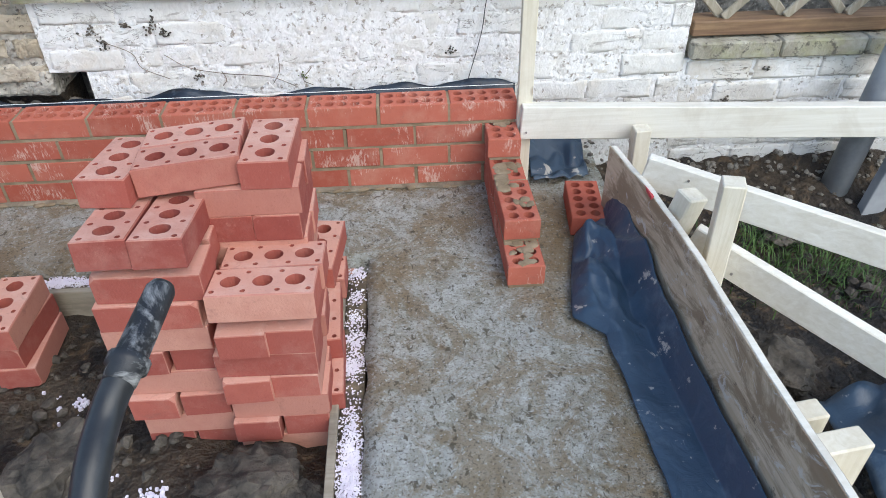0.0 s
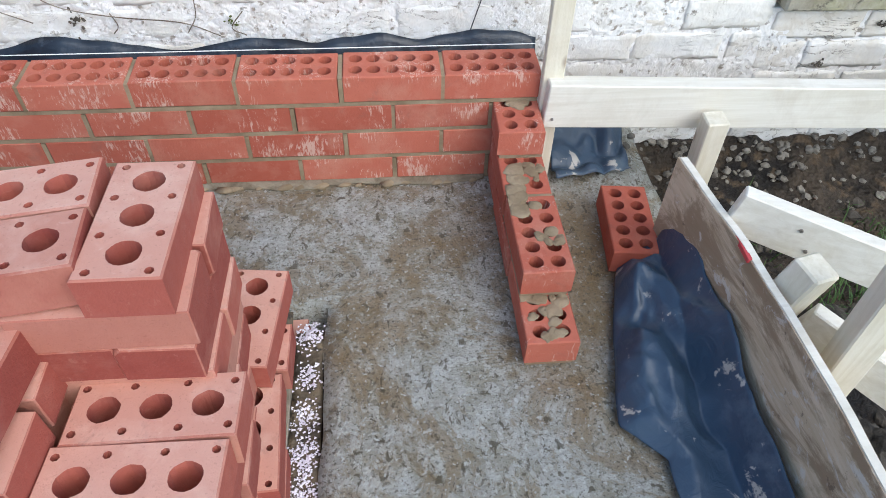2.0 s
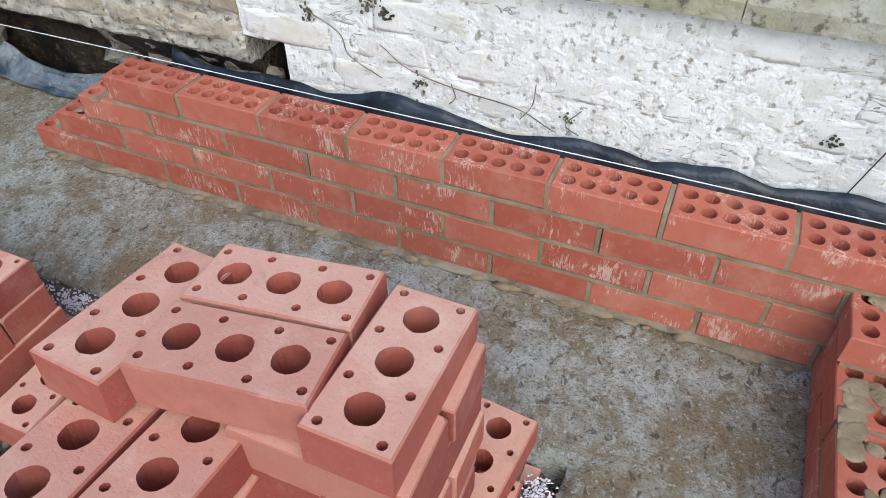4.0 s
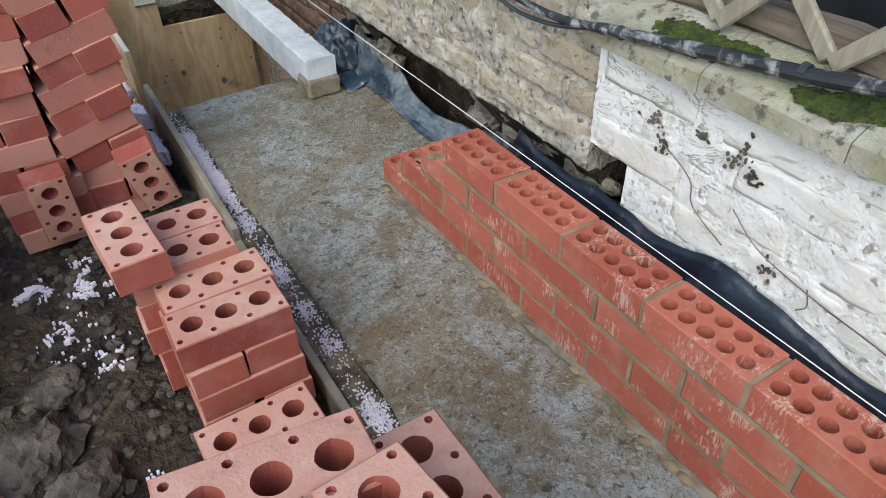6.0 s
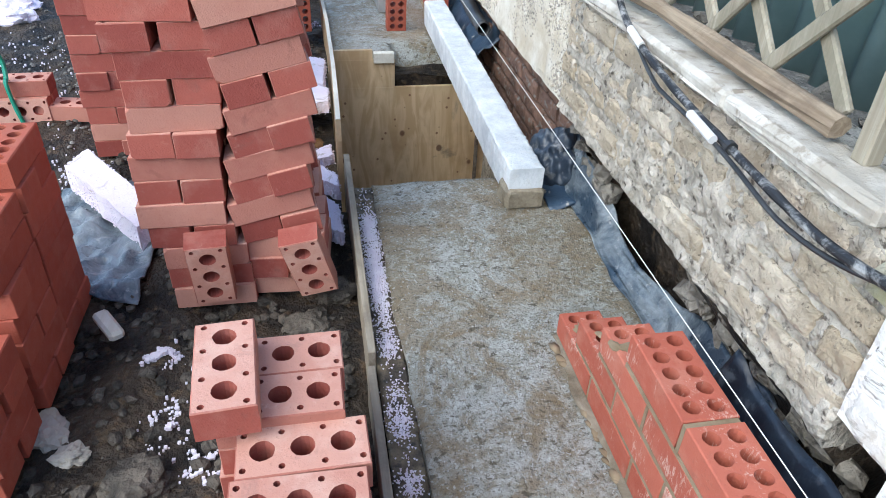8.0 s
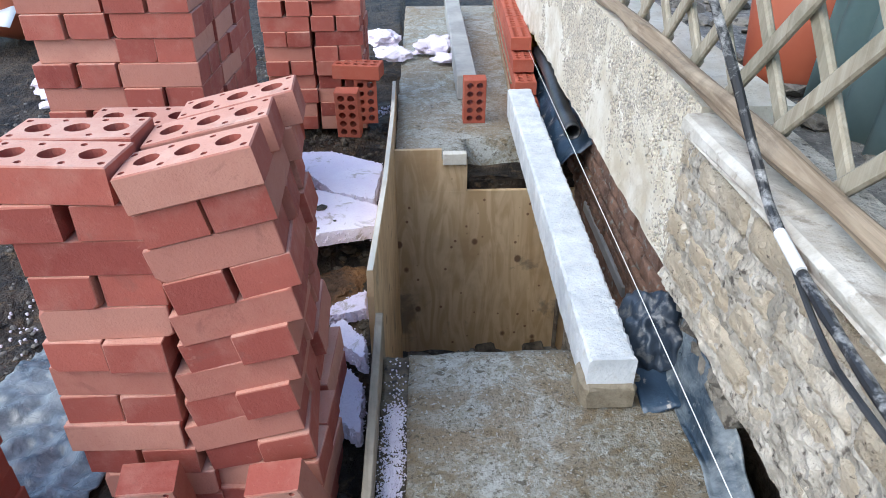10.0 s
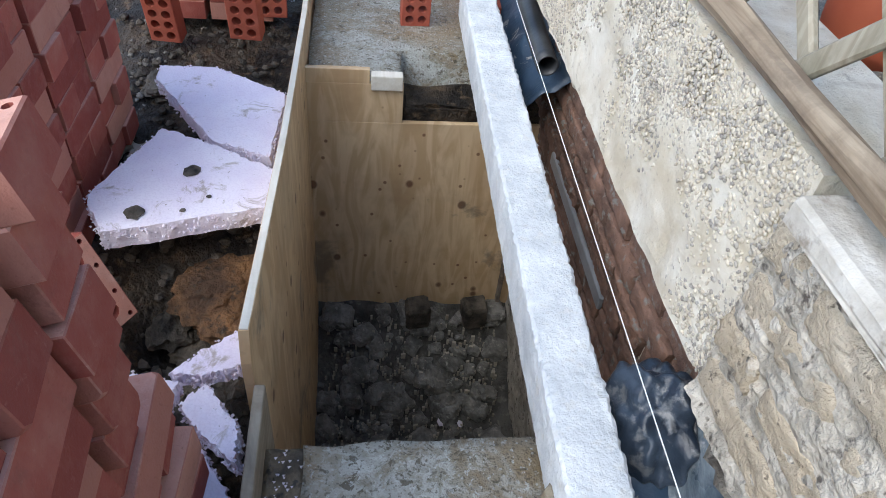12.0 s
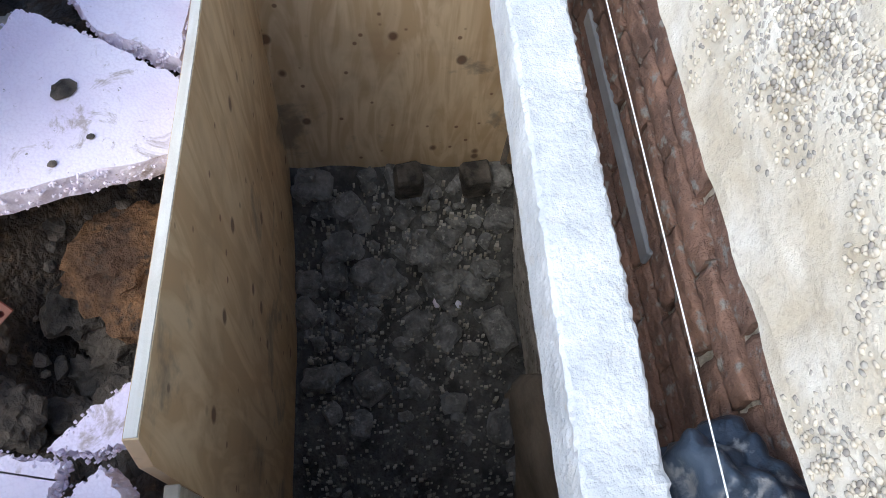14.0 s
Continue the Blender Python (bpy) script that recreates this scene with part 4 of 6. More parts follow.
def old_wall():
    w = thing("wall_old", pose(0, 0, 0), "old white-painted brick boundary wall, flaking, stained and mossy", "wall", "", "structure")
    white = [worn_brick(0.231, 0.074, 0.06, s, 0.0034, WHITE, 0.0022) for s in range(12)]
    backing(w, -1.385, 0.6, -0.2, 0.37, 0.1988, 0.36, WHITE_JOINT, 0.002, "core", 0.014, 0.0016)
    backing(w, -1.5, 0.6, 0.37, 0.60, 0.1988, 0.36, WHITE_JOINT, 0.002, "core", 0.014, 0.0016)
    backing(w, 0.6, 3.2, -0.2, 0.335, 0.1995, 0.36, WHITE_JOINT, 0.004, "core")
    courses(w, white, -1.385, 0.6, 0.2, 0.36, 0.236, 0.077, 0.1981, 0.007, wob=0.0018)
    courses(w, white, -1.49, 0.6, 0.37, 0.6, 0.236, 0.07, 0.1981, 0.007, wob=0.0018)
    courses(w, white, 0.6, 3.2, 0.165 - 0.255, 0.335, 0.236, 0.077, 0.197, 0.008, wob=0.0018)
    courses(w, white, 0.02, 0.6, -0.05, 0.2, 0.236, 0.077, 0.199, 0.008, wob=0.0018)
    # bare beige length
    beige = [worn_brick(0.214, 0.061, 0.07, 30 + s, 0.0075, BEIGE, 0.008) for s in range(12)]
    v = thing("wall_old_bare", pose(0, 0, 0), "old bare beige brick wall with crumbling joints", "wall", "", "structure")

    def foot(x, z):
        return 0.204 + (0.1 * min(1, max(0, (0.3 - z) / 0.14))) + (0.1 if x < -2.72 and z < 0.3 else 0) + (0.08 if -2.6 < x < -2.0 and z < 0.29 else 0)

    backing(v, -2.86, -1.5, 0.29, 0.662, foot, 0.4, OLD_JOINT, 0.003, "core", 0.011, 0.0095)
    # mud-dark colour on this recessed foot paints the deep shade of the hole
    backing(v, -2.86, -1.5, -0.4, 0.288, foot, 0.41, MUD, 0.012, "earth_fill")
    courses(v, beige, -2.86, -1.505, 0.335, 0.662, 0.232, 0.061, 0.1985, 0.021, 0.05, wob=0.005)
    # grey rubble under the bare bricks
    bm = bmesh.new()
    for k in range(120):
        x, z = random.uniform(-2.85, -1.42), random.uniform(0.1, 0.35)
        if -2.6 < x < -2.05 and z < 0.29 or -1.47 < x < -1.38 and 0.2 < z < 0.34:
            continue
        s = random.uniform(0.018, 0.045)
        r = rock_bm((s * 1.4, s * 0.8, s * 0.8), k + 3, 0.7, 1)
        r.transform(pose(x, 0.245 + 0.35 * max(0, 0.3 - z), z, random.uniform(-20, 20), random.uniform(-20, 20), random.uniform(-20, 20)))
        me = bpy.data.meshes.new("tmp")
        r.to_mesh(me)
        r.free()
        bm.from_mesh(me)
    tagged(part("rubble_footing", bm, RUBBLE), "grey broken rubble under the old wall", "rubble", "", "stuff")
    # rendered length with dark bricks below it
    r = thing("wall_old_rendered", pose(0, 0, 0), "old wall with cream pebble-dash render above dark bricks", "wall", "", "structure")

    def shell(x, z):
        low = 0.285 + 0.035 * noise.noise(Vector((x * 3, 0, 1))) + 0.02 * noise.noise(Vector((x * 11, 0, 1)))
        return 0.225 + 0.02 * noise.noise(Vector((x * 1.4, 0, z * 2))) + (0.0 if z > low else min(0.085, (low - z) * 2.2))

    backing(r, -7.4, -2.86, 0.23, 0.70, shell, 0.42, PEBBLE, 0.006, "render_coat")
    # pebbles thrown into the render, thick above and sparse towards its lower edge
    ico = bmesh.new()
    bmesh.ops.create_icosphere(ico, subdivisions=1, radius=1.0)
    base = np.array([v.co[:] for v in ico.verts])
    faces = np.array([[v.index for v in f.verts] for f in ico.faces])
    ico.free()
    vs, fs = [], []
    for k in range(26000):
        x, z = random.uniform(-5.2, -2.87), random.uniform(0.3, 0.7)
        cover = 0.5 + 1.5 * noise.noise(Vector((x * 2.6, 0, z * 3.2 + 4))) + 0.7 * noise.noise(Vector((x * 9, 0, z * 9))) + (z - 0.45) * 3.5
        if random.random() > cover:
            continue
        size = np.array((random.uniform(0.003, 0.0065), random.uniform(0.0018, 0.0035), random.uniform(0.0025, 0.005)))
        a = random.uniform(0, math.tau)
        q = base * size
        q = np.stack((q[:, 0] * math.cos(a) - q[:, 2] * math.sin(a), q[:, 1], q[:, 0] * math.sin(a) + q[:, 2] * math.cos(a)), 1)
        fs.append(faces + len(vs) * len(base))
        vs.append(q + np.array((x, shell(x, z) - 0.0006, z)))
    me = bpy.data.meshes.new("dash_pebbles")
    me.from_pydata(np.concatenate(vs).tolist(), [], np.concatenate(fs).tolist())
    me.materials.append(DASH)
    me.polygons.foreach_set("use_smooth", [True] * len(me.polygons))
    tagged(new("dash_pebbles", me), "small cream and grey pebbles bedded in the render", "pebbles", "", "stuff")
    dark = [worn_brick(0.217, 0.066, 0.06, 60 + s, 0.006, OLD_RED) for s in range(8)]
    backing(r, -7.4, -2.86, -1.36, 0.29, 0.338, 0.44, OLD_JOINT, 0.006, "core")
    courses(r, dark, -4.9, -2.86, -0.3, 0.285, 0.226, 0.066, 0.32, 0.010)


old_wall()


def copings():
    # mossy sloped stones on the white wall
    x = -1.52
    widths = (0.29, 0.27, 0.28, 0.27, 0.3, 0.26, 0.28, 0.17)
    for i, wd in enumerate(widths):
        bm = bmesh.new()
        ring = [(0.163, 0.602), (0.163, 0.636), (0.175, 0.645), (0.27, 0.682), (0.36, 0.684), (0.36, 0.602)]
        n = 7
        rows = [[bm.verts.new((wd * k / n - 0.002 * (k == n), y + 0.004 * noise.noise(Vector((x + wd * k / n, y * 9, z * 9)) * 5), z + 0.005 * noise.noise(Vector((x + wd * k / n, y, z)) * 9))) for y, z in ring] for k in range(n + 1)]
        for a, b in zip(rows, rows[1:]):
            for q in range(len(ring)):
                bm.faces.new((a[q], a[(q + 1) % len(ring)], b[(q + 1) % len(ring)], b[q]))
        bm.faces.new(rows[0])
        bm.faces.new(rows[-1][::-1])
        bmesh.ops.recalc_face_normals(bm, faces=bm.faces)
        ob = part("coping_stone", bm, COPING)
        ob.location = (x, 0, 0)
        tagged(ob, "weathered mossy coping stone on the white wall", "coping stone", "coping stones")
        x += wd
    # lower coping to the right
    x = 0.61
    for wd in (0.31, 0.3, 0.31, 0.3, 0.3):
        bm = slab_bm(0, wd - 0.003, 0.165, 0.37, 0.338, 0.4, 0.006)
        for v in bm.verts:
            v.co += Vector((0, 0.5, 0.6)) * 0.006 * noise.noise((v.co + Vector((x, 0, 0))) * 11)
        ob = part("coping_stone", bm, COPING)
        ob.location = (x, 0, 0)
        tagged(ob, "grey chipped coping stone under the brown beam", "coping stone", "coping stones")
        x += wd
    # white-painted capping over the bare bricks
    x = -2.83
    for wd in (0.42, 0.44, 0.41):
        bm = slab_bm(0, wd - 0.003, 0.178, 0.262, 0.664, 0.7, 0.006)
        bmesh.ops.subdivide_edges(bm, edges=bm.edges[:], cuts=6)
        for v in bm.verts:
            v.co += Vector((0, 0.8, 0.8)) * 0.009 * noise.noise((v.co + Vector((x, 0, 0))) * 13)
        ob = part("capping_slab", bm, CAPPING)
        ob.location = (x, 0, 0)
        tagged(ob, "worn white-painted capping slab on the bare wall", "capping slab", "capping slabs")
        x += wd
    # moss cushions
    for cx, cy, r, z in ((-1.3, 0.215, 0.075, 0.66), (-0.97, 0.225, 0.05, 0.664), (-1.03, 0.2, 0.045, 0.655), (-1.21, 0.228, 0.04, 0.665), (-0.87, 0.205, 0.04, 0.655)):
        bm = bmesh.new()
        for k in range(650):
            a, q = random.uniform(0, math.tau), r * random.random() ** 0.7 * random.uniform(0.6, 1.05)
            s = random.uniform(0.004, 0.009)
            px, py = math.cos(a) * q * 1.25, math.sin(a) * q * 0.45
            rk = rock_bm((s, s, s * 0.7), k, 0.7, 1)
            rk.transform(pose(px, py, 0.39 * py))
            me = bpy.data.meshes.new("tmp")
            rk.to_mesh(me)
            rk.free()
            bm.from_mesh(me)
        ob = part("moss_cushion", bm, MOSS)
        ob.location = (cx, cy, z)
        tagged(ob, "green moss cushion on the coping", "moss", "moss cushions")


copings()


# ---- timber on the wall ----
def lattice(x0, x1, z0, z1, y, pitch, label, name="trellis"):
    t = thing(name, pose((x0 + x1) / 2, y, z0), label, "trellis")
    inv = t.matrix_world.inverted()
    h = z1 - z0
    for s, off in ((1, 0.0), (-1, 0.017)):
        k = x0 - h
        while k < x1 + h:
            a, b = (k, z0), (k + s * h, z1)
            if s > 0:
                lo, hi = max(a[0], x0), min(b[0], x1)
            else:
                lo, hi = max(b[0], x0), min(a[0], x1)
            if hi - lo > 0.06:
                za, zb = z0 + (lo - k) * s, z0 + (hi - k) * s
                bm = bar_bm((lo, y + off, za), (hi, y + off, zb), 0.014, 0.031, 0.004, (0, 0, 1))
                bm.transform(inv)
                part("slat", bm, LATTICE, t)
            k += pitch * random.uniform(0.97, 1.03)
    return t


def wall_timber():
    # rough log along the bare and rendered wall
    pts = [(x, 0.232 + 0.008 * math.sin(x * 3), 0.732 + 0.008 * math.sin(x * 2.1 + 1)) for x in np.linspace(-6.8, -1.75, 26)]
    bm = tube_bm(pts, [0.021 + 0.004 * math.sin(i * 1.9) for i in range(26)], 8, True, 0.35)
    tagged(part("timber_log", bm, LOG), "rough weathered timber rail resting on the wall top", "timber rail")
    bm = slab_bm(-1.5, 0.6, 0.268, 0.315, 0.684, 0.732, 0.006)
    bmesh.ops.subdivide_edges(bm, edges=[e for e in bm.edges if abs(e.verts[0].co.x - e.verts[1].co.x) > 0.5], cuts=24)
    for v in bm.verts:
        v.co += Vector((0, 0.5, 1)) * 0.009 * noise.noise(v.co * Vector((8, 20, 20)).x)
    tagged(part("rotten_beam", bm, ROTTEN), "dark rotten timber beam lying on the coping", "timber beam")
    bm = slab_bm(0.615, 2.1, 0.205, 0.3, 0.408, 0.458, 0.004)
    tagged(part("brown_beam", bm, BROWN_BEAM), "brown stained timber beam on the coping", "timber beam")
    lattice(0.62, 2.1, 0.46, 1.0, 0.23, 0.212, "greenish wooden diamond trellis on the brown beam")
    lattice(-6.6, -1.72, 0.735, 1.5, 0.252, 0.207, "weathered wooden diamond trellis above the wall")
    lattice(-1.5, 0.55, 0.69, 1.5, 0.245, 0.205, "mossy wooden diamond trellis above the coping")
    for x, w, y in ((-1.69, 0.016, 0.25), (-1.62, 0.011, 0.262)):
        bm = slab_bm(-w, w, -w, w, 0, 0.9, 0.003)
        ob = part("trellis_post", bm, LATTICE)
        ob.location = (x, y, 0.7)
        tagged(ob, "square timber trellis post on the white capping", "post", "trellis posts")


wall_timber()


def beyond_wall():
    bm = slab_bm(-8, 4, 0.45, 4.5, -0.2, 0.58, 0)
    tagged(part("ground_beyond", bm, SOIL_DARK), "dark littered soil of the next garden", "ground", "", "structure")
    bm = bmesh.new()
    for k in range(420):
        x, y = random.uniform(-7, 2), random.uniform(0.46, 1.2)
        s = random.uniform(0.012, 0.05)
        r = rock_bm((s * 1.5, s, s * 0.5), k, 0.6, 1)
        r.transform(pose(x, y, 0.585, random.uniform(-30, 30), random.uniform(-30, 30), random.uniform(0, 360)))
        me = bpy.data.meshes.new("tmp")
        r.to_mesh(me)
        r.free()
        bm.from_mesh(me)
    tagged(part("garden_debris", bm, RUBBLE), "grey stones and broken debris behind the trellis", "debris", "", "stuff")
    # corrugated sheet
    bm = sheet_bm(lambda u, v: (-3.2 + 1.7 * u, 0.62 + 0.018 * math.sin(u * 1.5 * 60) + 0.1 * v, 0.58 + 1.4 * v), 260, 2, 0.003)
    tagged(part("corrugated_sheet", bm, GREENSHEET, None, "", True), "green-grey corrugated sheet standing behind the trellis", "sheet")
    for x, y, r, h in ((-3.42, 0.68, 0.14, 0.46), (-4.7, 0.8, 0.14, 0.4)):
        p = thing("plant_pot", pose(x, y, 0.58), "large terracotta-coloured plastic pot behind the trellis", "plant pot", "pots behind the trellis")
        part("body", tube_bm([(0, 0, 0), (0, 0, 0.03), (0, 0, h * 0.82)], [r * 0.8, r * 0.84, r], 28), TERRA, p, "", True)
        part("rim", tube_bm([(0, 0, h * 0.8), (0, 0, h * 0.82), (0, 0, h * 0.98), (0, 0, h)], [r * 1.02, r * 1.1, r * 1.12, r * 1.08], 28), TERRA, p, "", True)
        part("soil", tube_bm([(0, 0, h * 0.9), (0, 0, h * 1.003)], [r, r], 20), SOIL_DARK, p)
    c = thing("black_crate", pose(-1.3, 0.55, 0.58), "black plastic crate among debris behind the trellis", "crate")
    for z in (0.0, 0.09, 0.18, 0.27):
        bm = slab_bm(-0.2, 0.2, -0.09, -0.08, z, z + 0.06, 0.003)
        part("side_slat", bm, PIPE, c)
    for x in (-0.2, 0.0, 0.2):
        bm = slab_bm(x - 0.012, x + 0.012, -0.08, 0.1, 0, 0.33, 0.003)
        part("upright", bm, PIPE, c)
    bm = slab_bm(-3, 3, 2.2, 2.3, 0.5, 2.4, 0)
    tagged(part("fence_beyond", bm, ROTTEN), "dark timber fence at the back of the next garden", "fence", "", "structure")
    for x, y, s in ((0.72, 0.5, 0.1), (1.3, 0.62, 0.22), (1.0, 0.7, 0.12)):
        bm = rock_bm((s, s * 0.6, s * 0.8), x, 0.8, 3)
        bm.transform(pose(x, y, 0.6 + s * 0.2))
        tagged(part("plastic_bag", bm, PLASTIC if s < 0.2 else simple_blue, None, "", True), "crumpled plastic sack lying behind the trellis", "sack", "sacks behind the trellis")


simple_blue = simple_mat("blue_sack", (0.06, 0.12, 0.26), (0.12, 0.19, 0.36), 5, 0.45, 0.4, 40)
beyond_wall()


def wall_clutter():
    bm = tube_bm(spline([(-0.05, 0.188, 0.75), (-0.085, 0.187, 0.56), (-0.1, 0.186, 0.45), (-0.14, 0.186, 0.3)]), 0.0014, 5)
    tagged(part("wire", bm, PIPE), "thin black wire hanging down the white wall", "wire")
    runs = [[(-1.12, 0.186, 0.42), (-1.05, 0.184, 0.375), (-0.93, 0.183, 0.35), (-0.8, 0.183, 0.335), (-0.72, 0.184, 0.3)], [(-0.76, 0.182, 0.4), (-0.765, 0.182, 0.35), (-0.79, 0.184, 0.31)],
            [(-1.3, 0.185, 0.47), (-1.22, 0.184, 0.43), (-1.2, 0.184, 0.38), (-1.12, 0.184, 0.34)], [(-0.66, 0.183, 0.36), (-0.69, 0.183, 0.32), (-0.66, 0.184, 0.3)], [(-0.95, 0.184, 0.36), (-0.94, 0.183, 0.33), (-0.955, 0.184, 0.31)]]
    for r in runs:
        bm = tube_bm(spline(r, 5), 0.0013, 5, True, 0.3)
        tagged(part("dead_twig", bm, ROTTEN), "thin dead creeper twig clinging to the white wall", "twig", "dead twigs")
    spots = [(-1.035, 0.335, 0.013, 0.02), (-1.33, 0.5, 0.02, 0.014), (-1.3, 0.46, 0.012, 0.02), (-1.22, 0.515, 0.022, 0.012), (-1.15, 0.5, 0.015, 0.015), (-1.1, 0.49, 0.02, 0.014), (-1.13, 0.53, 0.01, 0.02),
             (-0.2, 0.395, 0.014, 0.01), (0.9, 0.29, 0.014, 0.009), (0.78, 0.18, 0.014, 0.01), (-0.69, 0.33, 0.012, 0.009)]
    for i, (x, z, a, c) in enumerate(spots):
        bm = bmesh.new()
        for k in range(16):
            q = random.uniform(0.1, 0.36)
            r = rock_bm((a * q, 0.0025, c * q * 1.3), i * 3.3 + k, 0.6, 1)
            r.transform(pose(x + random.gauss(0, a * 0.6), 0.192, z + random.gauss(0, c * 0.6), 0, random.uniform(-40, 40), 0))
            me = bpy.data.meshes.new("tmp")
            r.to_mesh(me)
            r.free()
            bm.from_mesh(me)
        tagged(part("paint_scab", bm, CLOD if i != 10 else MOSS), "dark dead-plant scab stuck on the white paint", "plant scab", "", "stuff")


wall_clutter()


# ---- brick stacks ----
def stack_by_return():
    s = thing("brick_stack", pose(-0.8, -0.8, -0.097), "half-used stack of pink-red three-hole bricks beside the concrete", "brick stack", "brick stacks")
    o = Vector((-0.8, -0.8, -0.1))

    def at(x, y, z, a=0, rx=0, ry=0):
        return pose(x - o.x, y - o.y, z - o.z, rx, ry, a)

    column(s, -0.675 - o.x, -0.875 - o.y, -0.02, 6, 0, jitter=0.006, open_layers=0)
    # two bricks lying across on the low column
    lay(B3[0], at(-0.66, -0.824, 0.284, 0.5, -7), s)
    lay(B3[0], at(-0.668, -0.928, 0.298, -0.8, -7), s)
    column(s, -0.893 - o.x, -0.845 - o.y, -0.017, 8, 1, jitter=0.006, open_layers=0)
    lay(B3[1], at(-0.948, -0.852, 0.421, 91, 0, 8), s)
    lay(B3[1], at(-0.84, -0.856, 0.421, 89.5, 0, 8), s)
    column(s, -0.7 - o.x, -0.675 - o.y, 0.0, 9, 0, jitter=0.004, open_layers=0)
    column(s, -0.92 - o.x, -0.59 - o.y, 0.0, 8, 1, jitter=0.004, open_layers=1)
    # the tilted top row
    lay(B3[1], at(-0.656, -0.674, 0.485, 89.6, 0, 2.6), s)
    lay(B3[0], at(-0.813, -0.727, 0.49, 6.5, -4, -3), s)
    lay(B3[0], at(-0.824, -0.619, 0.481, 6.0, -4, -3), s)
    lay(B3[1], at(-0.966, -0.708, 0.474, 86, 0, 5), s)
    # leftovers at the far side
    column(s, -0.645 - o.x, -0.5 - o.y, 0.0, 3, 0, jitter=0.004, skip=((2, 1), (1, 1)))
    lay(B3[1], at(-0.605, -0.53, 0.098, 84), s)
    for x, y, z, a in ((-0.6, -0.7, -0.1, 88), (-0.592, -0.83, -0.035, 92), (-0.598, -0.72, 0.03, 93)):
        lay(B3[1], at(x, y, z, a), s)


stack_by_return()


def small_stack():
    s = thing("brick_stack", pose(-1.7, -0.63, -0.09), "low untidy stack of pink three-hole bricks on mud", "brick stack", "brick stacks")
    o = Vector((-1.7, -0.63, -0.09))
    column(s, -1.605 - o.x, -0.615 - o.y, 0.006, 5, 1, jitter=0.004, open_layers=1)
    column(s, -1.815 - o.x, -0.645 - o.y, 0.028, 5, 1, jitter=0.005, open_layers=1)
    lay(B3[0], pose(-1.785 - o.x, -0.733 - o.y, 0.358, 0, 0, 4), s)
    lay(B0[0], pose(-1.378 - o.x, -0.64 - o.y, 0.004, 0, 0, 93), s)
    lay(B0[1], pose(-1.39 - o.x, -0.635 - o.y, 0.07, 0, 0, 88), s)
    lay(B3[0], pose(-1.388 - o.x, -0.642 - o.y, 0.137, 0, 0, 91), s)


small_stack()


def leaning_stack():
    s = thing("brick_stack", pose(-2.6, -0.905, -0.095), "tall leaning column of red and pale three-hole bricks", "brick stack", "brick stacks")
    middles = (-0.864, -0.866, -0.876, -0.892, -0.912, -0.909, -0.9, -0.891, -0.886, -0.883, -0.88, -0.893, -0.91)
    for depth in (0, 1):
        for i in range(13 - depth):
            turn = (i + depth) % 2
            for k in (-1, 1):
                a = (0 if turn else 90) + random.gauss(0, 1.6)
                off = (0, 0.054 * k) if turn else (0.054 * k, 0)
                pool = B3 if i >= 11 else B0
                lay(pool[0 if i < 10 and i != 7 else 1], pose(-depth * 0.225 + off[0] + random.gauss(0, 0.005), middles[i] + 0.905 + off[1] + random.gauss(0, 0.004), 0.0655 * i, random.gauss(0, 0.6), 0, a), s)
    t = thing("brick_stack", pose(-2.6, -0.655, -0.085), "tall twisted column of red and pale bricks tilting sideways", "brick stack", "brick stacks")
    middles = (-0.65, -0.65, -0.652, -0.668, -0.684, -0.68, -0.672, -0.667, -0.66, -0.661, -0.667, -0.678, -0.688)
    for depth in (0, 1):
        for i in range(13):
            turn = (i + depth) % 2
            roll = (0, 1, 4, 8)[i] if i < 4 else 12.0
            for k in (-1, 1):
                if depth and i > 4:
                    if k < 0:
                        continue
                    turn, k = 0, 0.75
                a = (0 if turn else 90) + (4 if i > 2 else -4) + random.gauss(0, 1.4)
                off = (0, 0.054 * k) if turn else (0.054 * k, 0)
                pool = B3 if i >= 11 else B0
                m = pose(-depth * 0.225, middles[i] + 0.655 + depth * random.gauss(0, 0.009), 0.0652 * i, roll, 0, 0) @ pose(off[0] + random.gauss(0, 0.005), off[1] + random.gauss(0, 0.004), 0, 0, 0, a)
                lay(pool[0 if i not in (3, 9) else 1], m, t)


leaning_stack()


